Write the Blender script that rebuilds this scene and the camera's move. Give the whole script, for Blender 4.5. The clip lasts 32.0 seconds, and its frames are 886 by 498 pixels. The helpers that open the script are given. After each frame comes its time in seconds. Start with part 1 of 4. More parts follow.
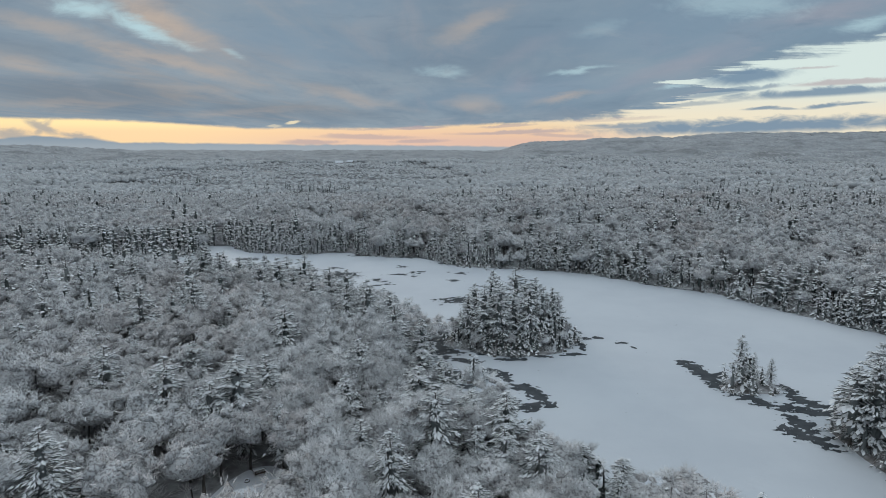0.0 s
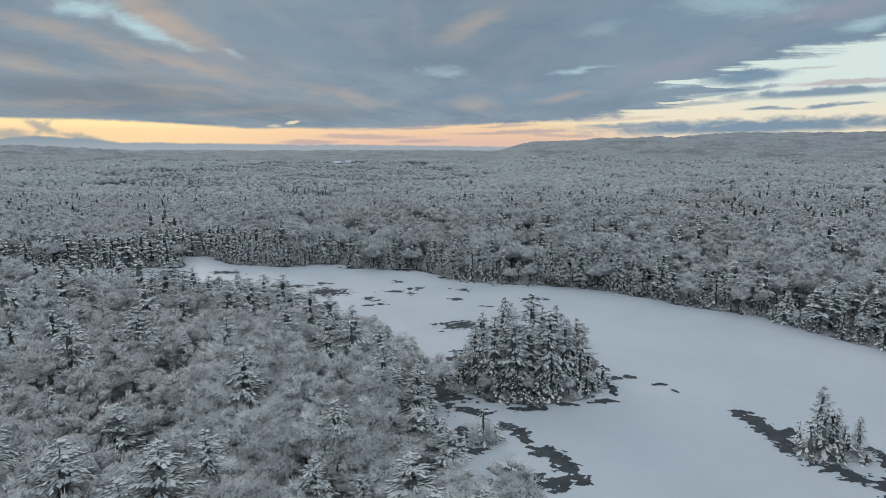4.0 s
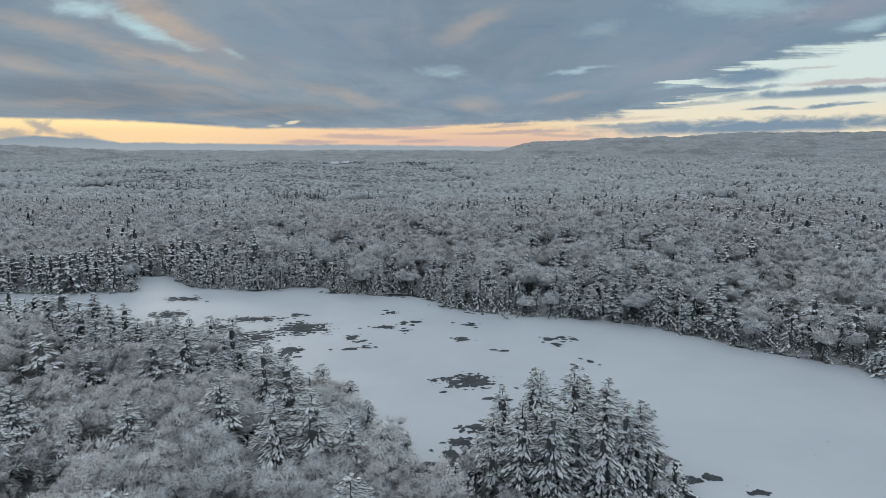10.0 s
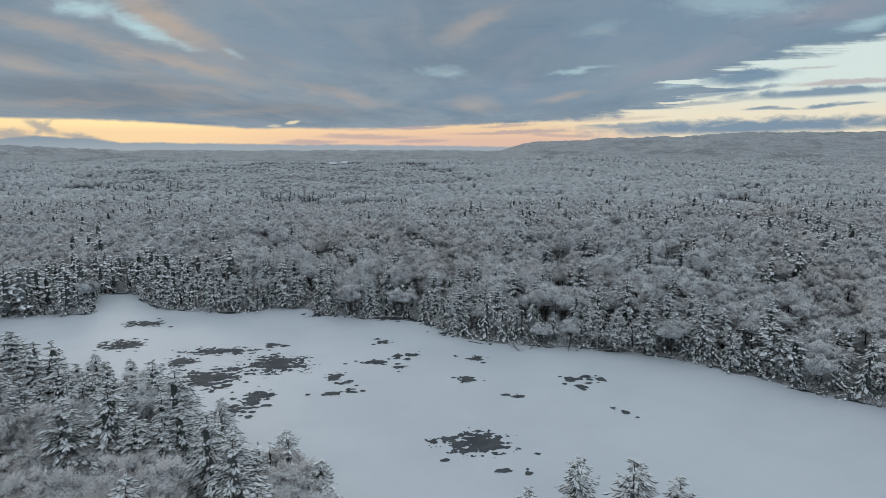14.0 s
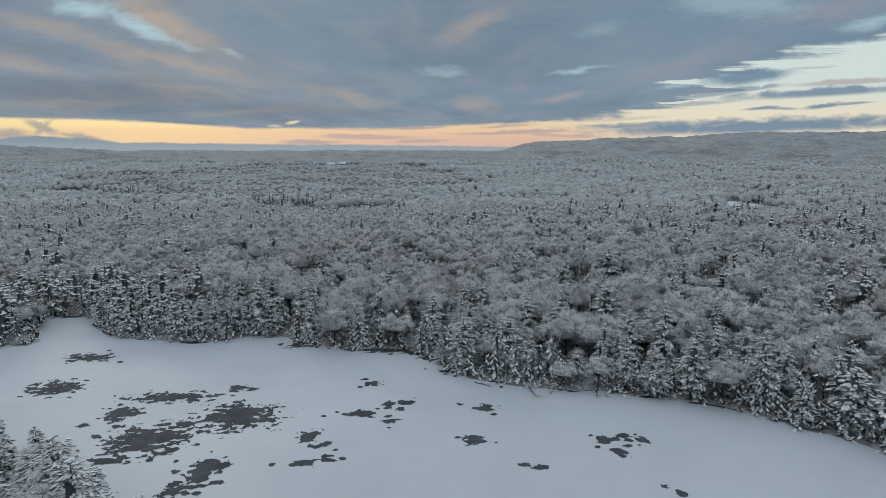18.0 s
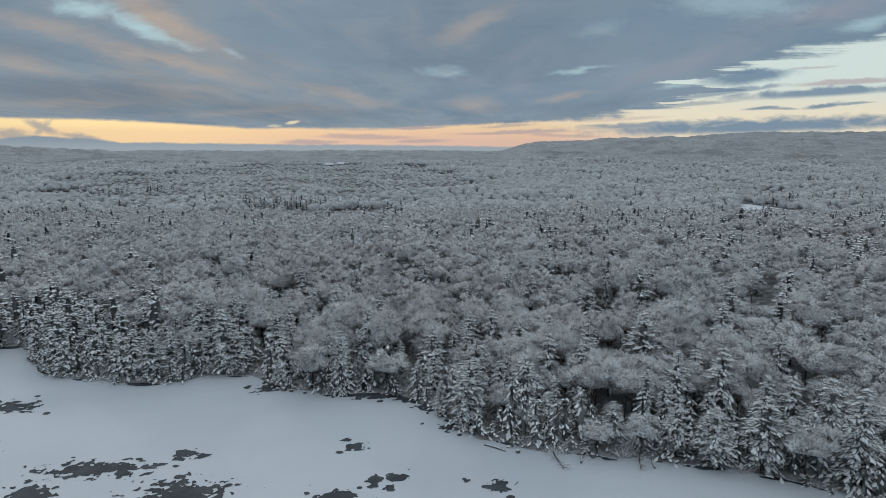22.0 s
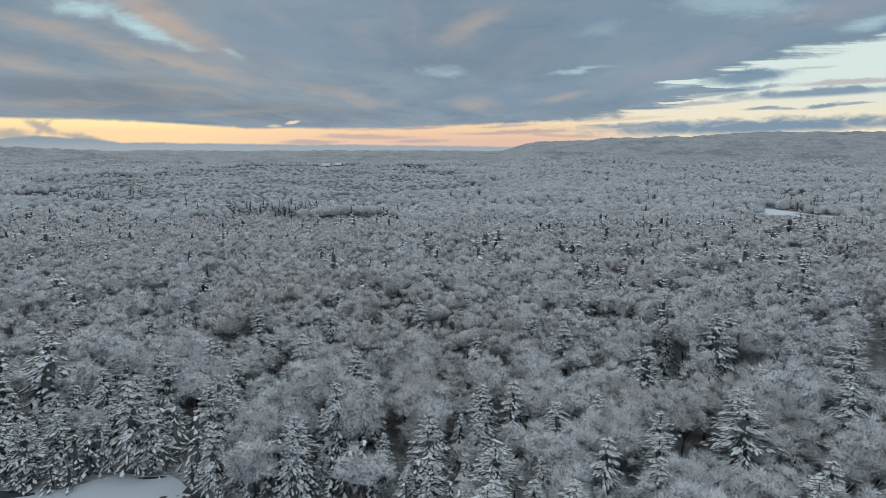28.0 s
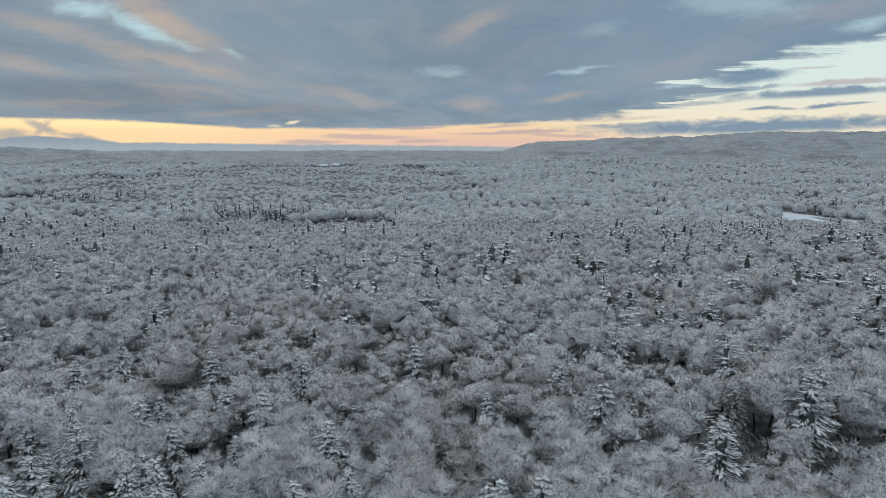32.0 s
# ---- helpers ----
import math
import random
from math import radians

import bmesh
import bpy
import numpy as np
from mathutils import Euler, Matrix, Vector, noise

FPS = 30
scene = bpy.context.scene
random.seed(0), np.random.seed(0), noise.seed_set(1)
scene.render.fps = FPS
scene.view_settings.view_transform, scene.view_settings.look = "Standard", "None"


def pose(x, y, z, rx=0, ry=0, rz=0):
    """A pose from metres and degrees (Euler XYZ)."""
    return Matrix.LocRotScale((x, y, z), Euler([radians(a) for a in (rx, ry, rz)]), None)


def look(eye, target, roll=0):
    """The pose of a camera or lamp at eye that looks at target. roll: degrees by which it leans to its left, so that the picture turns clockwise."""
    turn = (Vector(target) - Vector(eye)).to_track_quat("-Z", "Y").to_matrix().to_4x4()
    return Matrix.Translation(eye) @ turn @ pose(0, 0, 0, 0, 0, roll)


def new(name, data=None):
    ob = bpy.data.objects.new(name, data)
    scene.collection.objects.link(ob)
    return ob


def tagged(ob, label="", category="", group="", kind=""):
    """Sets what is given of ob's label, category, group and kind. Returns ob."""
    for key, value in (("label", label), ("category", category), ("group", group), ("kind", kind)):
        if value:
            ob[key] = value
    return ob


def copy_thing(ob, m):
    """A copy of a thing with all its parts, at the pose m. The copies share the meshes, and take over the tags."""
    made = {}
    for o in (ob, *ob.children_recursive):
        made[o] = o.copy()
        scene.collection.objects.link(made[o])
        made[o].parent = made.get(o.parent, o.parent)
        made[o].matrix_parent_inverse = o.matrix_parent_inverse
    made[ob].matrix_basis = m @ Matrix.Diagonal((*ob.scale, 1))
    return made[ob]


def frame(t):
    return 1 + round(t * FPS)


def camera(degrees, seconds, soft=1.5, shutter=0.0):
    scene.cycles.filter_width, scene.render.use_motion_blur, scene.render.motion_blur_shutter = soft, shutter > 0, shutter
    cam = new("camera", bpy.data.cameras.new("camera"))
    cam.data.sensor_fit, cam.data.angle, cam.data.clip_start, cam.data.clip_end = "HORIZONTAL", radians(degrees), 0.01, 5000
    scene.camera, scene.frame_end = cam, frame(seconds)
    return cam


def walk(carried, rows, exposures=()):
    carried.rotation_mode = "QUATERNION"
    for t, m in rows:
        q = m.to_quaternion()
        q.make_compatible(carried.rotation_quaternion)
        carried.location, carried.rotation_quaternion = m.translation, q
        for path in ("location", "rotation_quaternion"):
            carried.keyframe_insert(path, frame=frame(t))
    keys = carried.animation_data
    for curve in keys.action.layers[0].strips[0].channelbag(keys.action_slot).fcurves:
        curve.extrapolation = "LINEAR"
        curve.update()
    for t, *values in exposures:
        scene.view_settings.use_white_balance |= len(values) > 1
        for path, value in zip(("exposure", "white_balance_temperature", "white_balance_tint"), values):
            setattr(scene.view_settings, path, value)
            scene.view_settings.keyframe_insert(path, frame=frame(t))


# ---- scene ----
cam = camera(71, 32.0, soft=0.82)


def at(t):
    """The drone's level, straight glide over the pond at about 7.4 m/s."""
    s = (t - 16) / 16
    x = -0.067 * 16 * s + 0.18 * (s * s - 1)
    y = 7.449 * t + 0.16 * (s * s - 1) - 0.43 * (s ** 3 - s)
    return pose(x, y, 55 + 0.07 * s) @ pose(0, 0, 0, 90 - 9.867) @ pose(0, 0, 0, 0, 0, 0.165)


# the camera's own slow change of exposure
EXPOSURES = [(0, 0.03), (8, 0.0), (14, -0.02), (17, -0.09), (20, -0.14), (23, -0.07), (28, 0.04), (32, 0.06)]
walk(cam, [(t, at(t)) for t in range(0, 33, 2)], EXPOSURES)


# ------------------------------------------------------------------ sky, sun
def link(tree, a, b):
    tree.links.new(a, b)


class Nodes:
    """Short hand for wiring node trees."""

    def __init__(self, tree):
        self.tree = tree

    def node(self, kind, **values):
        n = self.tree.nodes.new(kind)
        for k, v in values.items():
            n.inputs[k.replace("_", " ")].default_value = v
        return n

    def put(self, socket, v):
        if hasattr(v, "is_output"):
            self.tree.links.new(v, socket)
        else:
            socket.default_value = v

    def math(self, op, a, b=0.0, c=0.0, clamp=False):
        n = self.tree.nodes.new("ShaderNodeMath")
        n.operation, n.use_clamp = op, clamp
        for s, v in zip(n.inputs, (a, b, c)):
            self.put(s, v)
        return n.outputs[0]

    def smooth(self, v, lo, hi, to_lo=0.0, to_hi=1.0):
        n = self.tree.nodes.new("ShaderNodeMapRange")
        n.interpolation_type = "SMOOTHSTEP"
        for s, x in zip(n.inputs, (v, lo, hi, to_lo, to_hi)):
            self.put(s, x)
        return n.outputs[0]

    def mix(self, f, a, b):
        n = self.tree.nodes.new("ShaderNodeMix")
        n.data_type = "RGBA"
        self.put(n.inputs[0], f)
        for s, v in ((n.inputs[6], a), (n.inputs[7], b)):
            self.put(s, v if hasattr(v, "is_output") else (*v, 1.0))
        return n.outputs[2]

    def noise(self, vector, scale, detail=4.0, rough=0.55, distort=0.0):
        n = self.node("ShaderNodeTexNoise", Scale=scale, Detail=detail, Roughness=rough, Distortion=distort)
        if vector is not None:
            self.tree.links.new(vector, n.inputs["Vector"])
        return n.outputs["Fac"]

    def vec(self, x, y, z):
        n = self.tree.nodes.new("ShaderNodeCombineXYZ")
        for s, v in zip(n.inputs, (x, y, z)):
            self.put(s, v)
        return n.outputs[0]

    def ramp(self, f, stops):
        n = self.tree.nodes.new("ShaderNodeValToRGB")
        e = n.color_ramp.elements
        while len(e) < len(stops):
            e.new(0.5)
        for el, (p, c) in zip(e, stops):
            el.position, el.color = p, (*c, 1.0)
        self.put(n.inputs[0], f)
        return n.outputs[0]


def rgb(r, g, b):
    """Linear colour from screen values."""
    return tuple((v / 255 / 12.92) if v < 10 else ((v / 255 + 0.055) / 1.055) ** 2.4 for v in (r, g, b))


SUN_AZ, SUN_EL = radians(-24), radians(12)      # from north (+y) to the east; low, behind the cloud
world = bpy.data.worlds.new("dawn_sky")
scene.world = world
world.use_nodes = True
wt = world.node_tree
wt.nodes.clear()
W = Nodes(wt)
xyz = wt.nodes.new("ShaderNodeSeparateXYZ")
link(wt, wt.nodes.new("ShaderNodeTexCoord").outputs["Generated"], xyz.inputs[0])
dx, dy, dz = xyz.outputs
el = W.math("ARCSINE", dz)
# the northern sky on an upright plane one metre off: X to the east, Z up
ahead = W.math("MAXIMUM", dy, 0.2)
X, Z = W.math("DIVIDE", dx, ahead), W.math("DIVIDE", dz, ahead)
# the cloud deck, in perspective; its rows run north
deck = W.math("MAXIMUM", W.math("ADD", dz, 0.03), 0.02)
cu, cv = W.math("DIVIDE", dx, deck), W.math("DIVIDE", dy, deck)
streaks = W.noise(W.vec(W.math("MULTIPLY", cu, 1.5), W.math("MULTIPLY", cv, 0.30), 3.7), 0.9, 6, 0.6, 0.7)
veil = W.noise(W.vec(W.math("MULTIPLY", cu, 0.6), W.math("MULTIPLY", cv, 0.2), 9.1), 0.9, 5, 0.55, 0.4)
ripple = W.noise(W.vec(W.math("MULTIPLY", X, 6.0), W.math("MULTIPLY", Z, 26.0), 5.5), 1.3, 7, 0.62, 0.5)
lace = W.noise(W.vec(W.math("MULTIPLY", X, 14.0), W.math("MULTIPLY", Z, 34.0), 15.2), 1.6, 6, 0.65, 0.6)
wander = W.noise(W.vec(W.math("MULTIPLY", X, 5.0), W.math("MULTIPLY", Z, 14.0), 31.5), 1.0, 5, 0.6, 0.2)
slip = W.vec(W.math("MULTIPLY_ADD", W.math("SUBTRACT", wander, 0.5), 0.10, X), W.math("MULTIPLY_ADD", W.math("SUBTRACT", ripple, 0.5), 0.030, Z), 0.0)
still = W.vec(X, W.math("MULTIPLY_ADD", W.math("SUBTRACT", lace, 0.5), 0.008, Z), 0.0)

# single clouds and rifts: (X, Z, half length, half width, lean in degrees, strength)
COOL = [(0.360, 0.1805, 0.299, 0.0614, 3.82, 0.35), (0.363, 0.1513, 0.200, 0.0344, 4.30, 0.30), (-0.234, 0.1497, 0.186, 0.0516, -4.30, 0.45),
        (0.124, 0.0743, 0.229, 0.0319, 3.88, 0.50), (-0.159, 0.1956, 0.159, 0.0368, 0.16, 0.35)]
BROWN = [(-0.553, 0.0681, 0.264, 0.0368, -0.91, 0.50), (-0.252, 0.0473, 0.204, 0.0197, -2.64, 0.40), (-0.677, 0.1379, 0.110, 0.0197, -6.15, 0.30)]
PEACH = [(-0.432, 0.1851, 0.097, 0.0246, -26.99, 0.70), (-0.441, 0.1236, 0.163, 0.0123, -14.66, 0.50), (-0.616, 0.1707, 0.115, 0.0147, -11.13, 0.40),
         (-0.653, 0.1156, 0.061, 0.0147, -12.86, 0.35), (-0.382, 0.1087, 0.081, 0.0111, -10.24, 0.40), (-0.145, 0.0683, 0.103, 0.0098, -10.37, 0.35),
         (-0.401, 0.0822, 0.091, 0.0074, -2.32, 0.25), (-0.315, 0.0419, 0.133, 0.0061, 2.31, 0.22), (0.044, 0.1766, 0.070, 0.0160, 22.92, 0.40),
         (-0.194, 0.0755, 0.026, 0.0086, 5.70, 0.30), (0.187, 0.0680, 0.066, 0.0061, 7.45, 0.40), (0.043, 0.0564, 0.038, 0.0147, -3.56, 0.40),
         (-0.598, 0.0563, 0.133, 0.0074, 0.81, 0.25)]
MAUVE = [(0.369, 0.1204, 0.112, 0.0147, 22.46, 0.30), (0.581, 0.1960, 0.114, 0.0172, 9.72, 0.50), (0.132, 0.1380, 0.071, 0.0123, 24.29, 0.22),
         (0.111, 0.0850, 0.033, 0.0098, 22.32, 0.25), (0.437, 0.1009, 0.101, 0.0074, -171.48, 0.30)]
RIFT = [(-0.548, 0.2003, 0.064, 0.0160, -2.36, 0.85), (-0.458, 0.1706, 0.081, 0.0135, -21.39, 0.90), (-0.554, 0.1912, 0.025, 0.0098, 4.48, 0.60),
        (-0.336, 0.1343, 0.026, 0.0074, -19.33, 0.40), (-0.001, 0.1069, 0.033, 0.0086, -0.69, 0.45), (0.216, 0.1083, 0.056, 0.0055, 8.71, 0.60),
        (0.359, 0.0853, 0.025, 0.0037, 6.86, 0.60), (0.446, 0.2080, 0.119, 0.0221, -1.20, 0.40), (0.656, 0.1813, 0.060, 0.0111, 11.21, 0.60),
        (0.236, 0.1719, 0.046, 0.0123, 12.25, 0.20)]
BARS = [(0.476, 0.1006, 0.071, 0.0123, 6.14, 0.95), (0.447, 0.0769, 0.112, 0.0043, 7.79, 0.70), (0.598, 0.0774, 0.162, 0.0074, 3.66, 0.90),
        (0.382, 0.0578, 0.097, 0.0037, 4.30, 0.55), (0.502, 0.0521, 0.032, 0.0027, 3.79, 0.85), (0.530, 0.0517, 0.032, 0.0022, -0.74, 0.70),
        (0.596, 0.0558, 0.036, 0.0037, 6.60, 0.90), (0.633, 0.0594, 0.048, 0.0020, 3.71, 0.75), (0.518, 0.0255, 0.281, 0.0123, 2.11, 0.95),
        (0.322, 0.0250, 0.108, 0.0049, 2.04, 0.80)]
VEIL = [(0.640, 0.0933, 0.131, 0.0055, 3.39, 0.70), (0.108, 0.0134, 0.108, 0.0037, 1.77, 0.70), (-0.124, 0.0061, 0.098, 0.0049, -0.73, 0.60),
        (-0.042, 0.0200, 0.049, 0.0031, 1.35, 0.80), (-0.210, -0.0021, 0.062, 0.0055, 0.64, 0.70), (0.097, 0.0230, 0.049, 0.0027, 2.53, 0.60),
        (0.189, 0.0088, 0.067, 0.0037, -2.00, 0.50), (0.576, 0.1140, 0.040, 0.0025, 2.94, 0.50), (0.273, 0.0344, 0.092, 0.0037, 2.97, 0.35),
        (-0.039, -0.0007, 0.052, 0.0037, 0.73, 0.60), (-0.120, 0.0175, 0.051, 0.0020, 0.73, 0.40)]
PLUME = [(-0.633, 0.0191, 0.032, 0.0086, -22.17, 0.80), (-0.634, 0.0182, 0.021, 0.0074, -142.03, 0.70), (-0.572, 0.0052, 0.046, 0.0061, -7.41, 0.80),
         (-0.684, 0.0076, 0.041, 0.0098, -1.25, 0.80)]
LENS = [(-0.238, 0.0282, 0.014, 0.0032, 8.68, 0.90), (-0.267, 0.0224, 0.015, 0.0025, 2.04, 0.50)]
EDGE = [(0.082, 0.1521), (0.112, 0.1423), (0.186, 0.1333), (0.260, 0.1104), (0.329, 0.0803), (0.458, 0.0795), (0.533, 0.1090), (0.607, 0.1420), (0.666, 0.1885), (0.707, 0.2379), (0.722, 0.4133), (0.766, 0.5227), (0.879, 0.6525), (0.941, 0.7600)]
BANK = [(0.080, 0.5236), (0.110, 0.5319), (0.140, 0.5684), (0.185, 0.5350), (0.214, 0.4869), (0.334, 0.4706), (0.498, 0.4562), (0.573, 0.4381), (0.608, 0.4183)]


def drift(base, shapes, colour, where, ragged=0.9, edge=(1.45, 0.0)):
    """Lays long soft-edged clouds of one colour over the sky."""
    fray = W.math("MULTIPLY", W.math("SUBTRACT", lace, 0.5), ragged)
    most = None
    for x0, z0, half, wide, lean, share in shapes:
        m = wt.nodes.new("ShaderNodeMapping")
        m.vector_type = "TEXTURE"
        m.inputs["Location"].default_value = (x0, z0, 0.0)
        m.inputs["Rotation"].default_value = (0.0, 0.0, radians(lean))
        m.inputs["Scale"].default_value = (half, wide, 1.0)
        link(wt, where, m.inputs["Vector"])
        far = wt.nodes.new("ShaderNodeVectorMath")
        far.operation = "LENGTH"
        link(wt, m.outputs[0], far.inputs[0])
        f = W.smooth(W.math("ADD", far.outputs["Value"], fray), edge[0], edge[1], 0.0, share)
        most = f if most is None else W.math("MAXIMUM", most, f)
    return W.mix(most, base, colour)


def profile(stops, along=X):
    return W.ramp(W.math("DIVIDE", W.math("ADD", along, 0.9), 1.8, clamp=True), [(p, (v,) * 3) for p, v in stops])


grey = W.mix(W.smooth(veil, 0.32, 0.68), rgb(120, 139, 156), rgb(143, 158, 170))
grey = W.mix(W.math("MULTIPLY", W.smooth(X, 0.0, 0.6), 0.6), grey, rgb(124, 149, 168))
warm = W.mix(W.smooth(X, -0.5, 0.3), rgb(172, 162, 154), rgb(150, 156, 170))
cloud = W.mix(W.math("MULTIPLY", W.smooth(streaks, 0.46, 0.78), 0.5), grey, warm)
cloud = W.mix(W.math("MULTIPLY", W.smooth(streaks, 0.46, 0.26), 0.3), cloud, rgb(106, 126, 146))
cloud = drift(cloud, COOL, rgb(116, 143, 166), slip, 0.5, (1.3, 0.1))
cloud = drift(cloud, BROWN, rgb(124, 130, 137), slip, 0.5, (1.3, 0.1))
cloud = drift(cloud, MAUVE, rgb(158, 157, 168), slip)
cloud = drift(cloud, PEACH, rgb(196, 177, 160), slip)
cloud = drift(cloud, RIFT, rgb(182, 212, 220), slip, 1.5, (1.3, 0.0))
cloud = W.mix(W.math("MULTIPLY", W.smooth(ripple, 0.52, 0.72), 0.16), cloud, rgb(168, 168, 172))
cloud = W.mix(W.math("MULTIPLY", W.smooth(ripple, 0.48, 0.28), 0.22), cloud, rgb(98, 118, 138))
# the deck's edge: low in the west, torn open in the east
rows = W.noise(W.vec(W.math("MULTIPLY", X, 2.5), W.math("MULTIPLY", Z, 60.0), 40.0), 1.2, 6, 0.65, 0.2)
edge = W.math("MULTIPLY", profile(EDGE, W.math("MULTIPLY_ADD", W.math("SUBTRACT", rows, 0.5), W.smooth(X, 0.0, 0.45, 0.05, 0.42), X)), 0.25)
edge = W.math("ADD", edge, W.math("MULTIPLY", W.math("SUBTRACT", lace, 0.5), W.smooth(X, -0.1, 0.45, 0.006, 0.022)))
clear = W.smooth(W.math("SUBTRACT", edge, Z), -0.002, W.smooth(X, 0.1, 0.45, 0.004, 0.014))
clear = W.math("MULTIPLY", clear, W.smooth(dy, 0.35, 0.6))
low = W.ramp(W.math("DIVIDE", Z, 0.04, clamp=True), [(0.0, rgb(222, 188, 172)), (0.3, rgb(234, 198, 168)), (0.62, rgb(238, 210, 172)), (1.0, rgb(242, 224, 190))])
low = W.mix(W.smooth(X, -0.55, 0.0), W.mix(W.smooth(Z, 0.012, 0.028), rgb(228, 202, 164), rgb(245, 221, 170)), low)
pale = W.mix(W.smooth(Z, 0.035, 0.10), rgb(238, 228, 204), rgb(214, 229, 225))
open_sky = W.mix(W.smooth(W.math("ADD", X, W.math("MULTIPLY", Z, 3.0)), 0.15, 0.5), low, pale)
nishita = wt.nodes.new("ShaderNodeTexSky")
nishita.sky_type, nishita.sun_disc = "NISHITA", False
nishita.sun_elevation, nishita.sun_rotation = SUN_EL, SUN_AZ
dim = wt.nodes.new("ShaderNodeVectorMath")
dim.operation = "SCALE"
link(wt, nishita.outputs[0], dim.inputs[0])
dim.inputs["Scale"].default_value = 0.1
open_sky = W.mix(0.03, open_sky, dim.outputs[0])
sky = W.mix(clear, cloud, open_sky)
# low clouds before the clear band, fog in the west, thin mauve veils between
sky = drift(sky, BARS, rgb(118, 143, 165), still, 1.4, (1.3, 0.4))
sky = drift(sky, VEIL, rgb(176, 163, 168), still, 1.0, (1.1, 0.4))
sky = drift(sky, LENS, rgb(236, 222, 190), still, 0.7, (1.1, 0.4))
bank = W.math("DIVIDE", W.math("SUBTRACT", profile(BANK), 0.5), 8.0)
bank = W.math("ADD", bank, W.math("MULTIPLY", W.math("SUBTRACT", lace, 0.5), 0.007))
fog = W.mix(W.smooth(X, -0.3, 0.2), rgb(140, 155, 168), rgb(164, 168, 176))
fog = W.mix(W.smooth(Z, 0.004, -0.014), fog, rgb(158, 169, 178))
sky = drift(sky, PLUME, rgb(164, 164, 164), still, 1.5, (1.2, 0.3))
sky = W.mix(W.smooth(Z, bank, W.math("SUBTRACT", bank, 0.004)), sky, fog)
# the deck overhead is thinner and brighter
high = W.mix(W.smooth(veil, 0.3, 0.7), (0.535, 0.62, 0.69), (0.635, 0.72, 0.785))
sky = W.mix(W.smooth(el, 0.24, 0.7), sky, high)
bg = wt.nodes.new("ShaderNodeBackground")
link(wt, sky, bg.inputs[0])
bg.inputs[1].default_value = 1.0
link(wt, bg.outputs[0], wt.nodes.new("ShaderNodeOutputWorld").inputs[0])

sun = new("sun", bpy.data.lights.new("sun", "SUN"))
sun.data.energy, sun.data.angle, sun.data.color = 0.75, radians(25), (1.0, 0.9, 0.8)
sun_from = Vector((math.sin(SUN_AZ) * math.cos(SUN_EL), math.cos(SUN_AZ) * math.cos(SUN_EL), math.sin(SUN_EL)))
sun.matrix_world = look(sun_from * 300, (0, 0, 0))


# ------------------------------------------------------------------ materials
def material(name, rough, build, spec=0.3):
    """A principled material; build(N, position) returns (colour, bump height, bump distance)."""
    m = bpy.data.materials.new(name)
    m.use_nodes = True
    t = m.node_tree
    N = Nodes(t)
    p = t.nodes["Principled BSDF"]
    p.inputs["Roughness"].default_value = rough
    p.inputs["Specular IOR Level"].default_value = spec
    place = t.nodes.new("ShaderNodeNewGeometry")
    colour, height, depth = build(N, place)
    N.put(p.inputs["Base Color"], colour)
    if height is not None:
        b = t.nodes.new("ShaderNodeBump")
        b.inputs["Strength"].default_value, b.inputs["Distance"].default_value = 0.7, depth
        link(t, height, b.inputs["Height"])
        link(t, b.outputs[0], p.inputs["Normal"])
    return m


def tint(lo, hi, scale, grain=0.0, grain_scale=8.0, island=0.0, third=None, speck=None):
    """A colour that drifts between two (or three) tones over the land, with grain and a change from piece to piece."""
    def build(N, g):
        at_ = g.outputs["Position"]
        f = N.noise(at_, scale, 3, 0.6)
        c = N.mix(N.smooth(f, 0.3, 0.7), lo, hi)
        if third:
            c = N.mix(N.smooth(N.noise(at_, scale * 0.37, 3, 0.6), 0.5, 0.68), c, third)
        if third:
            s = N.tree.nodes.new("ShaderNodeVectorMath")
            s.operation = "SCALE"
            link(N.tree, c, s.inputs[0])
            link(N.tree, N.smooth(N.noise(at_, 0.2, 2, 0.5), 0.3, 0.7, 0.76, 1.14), s.inputs["Scale"])
            c = s.outputs[0]
        if island:
            v = N.math("MULTIPLY_ADD", g.outputs["Random Per Island"], island, 1 - island * 0.5)
            s = N.tree.nodes.new("ShaderNodeVectorMath")
            s.operation = "SCALE"
            link(N.tree, c, s.inputs[0])
            link(N.tree, v, s.inputs["Scale"])
            c = s.outputs[0]
        if speck:
            size, share, dark = speck
            c = N.mix(N.smooth(N.noise(at_, size, 3, 0.65), share, share + 0.08), c, dark)
        h = N.noise(at_, grain_scale, 5, 0.6) if grain else None
        return c, h, grain
    return build


FROST = material("frosted_twigs", 0.9, tint((0.875, 0.88, 0.885), (0.82, 0.82, 0.825), 0.09, island=0.3, third=(0.80, 0.755, 0.745), speck=(4.5, 0.57, (0.36, 0.345, 0.34))), 0.1)
SNOW = material("bough_snow", 0.8, tint((0.90, 0.91, 0.92), (0.84, 0.85, 0.865), 0.15, 0.05, 5.0, island=0.2, speck=(4.0, 0.68, (0.2, 0.21, 0.2))), 0.2)
NEEDLE = material("pine_needles", 0.85, tint((0.10, 0.115, 0.11), (0.20, 0.21, 0.208), 0.1, 0.04, 9.0, island=0.9), 0.1)
BARK = material("bark", 0.95, tint((0.06, 0.052, 0.048), (0.12, 0.105, 0.095), 0.5, 0.03, 6.0, island=0.5), 0.1)
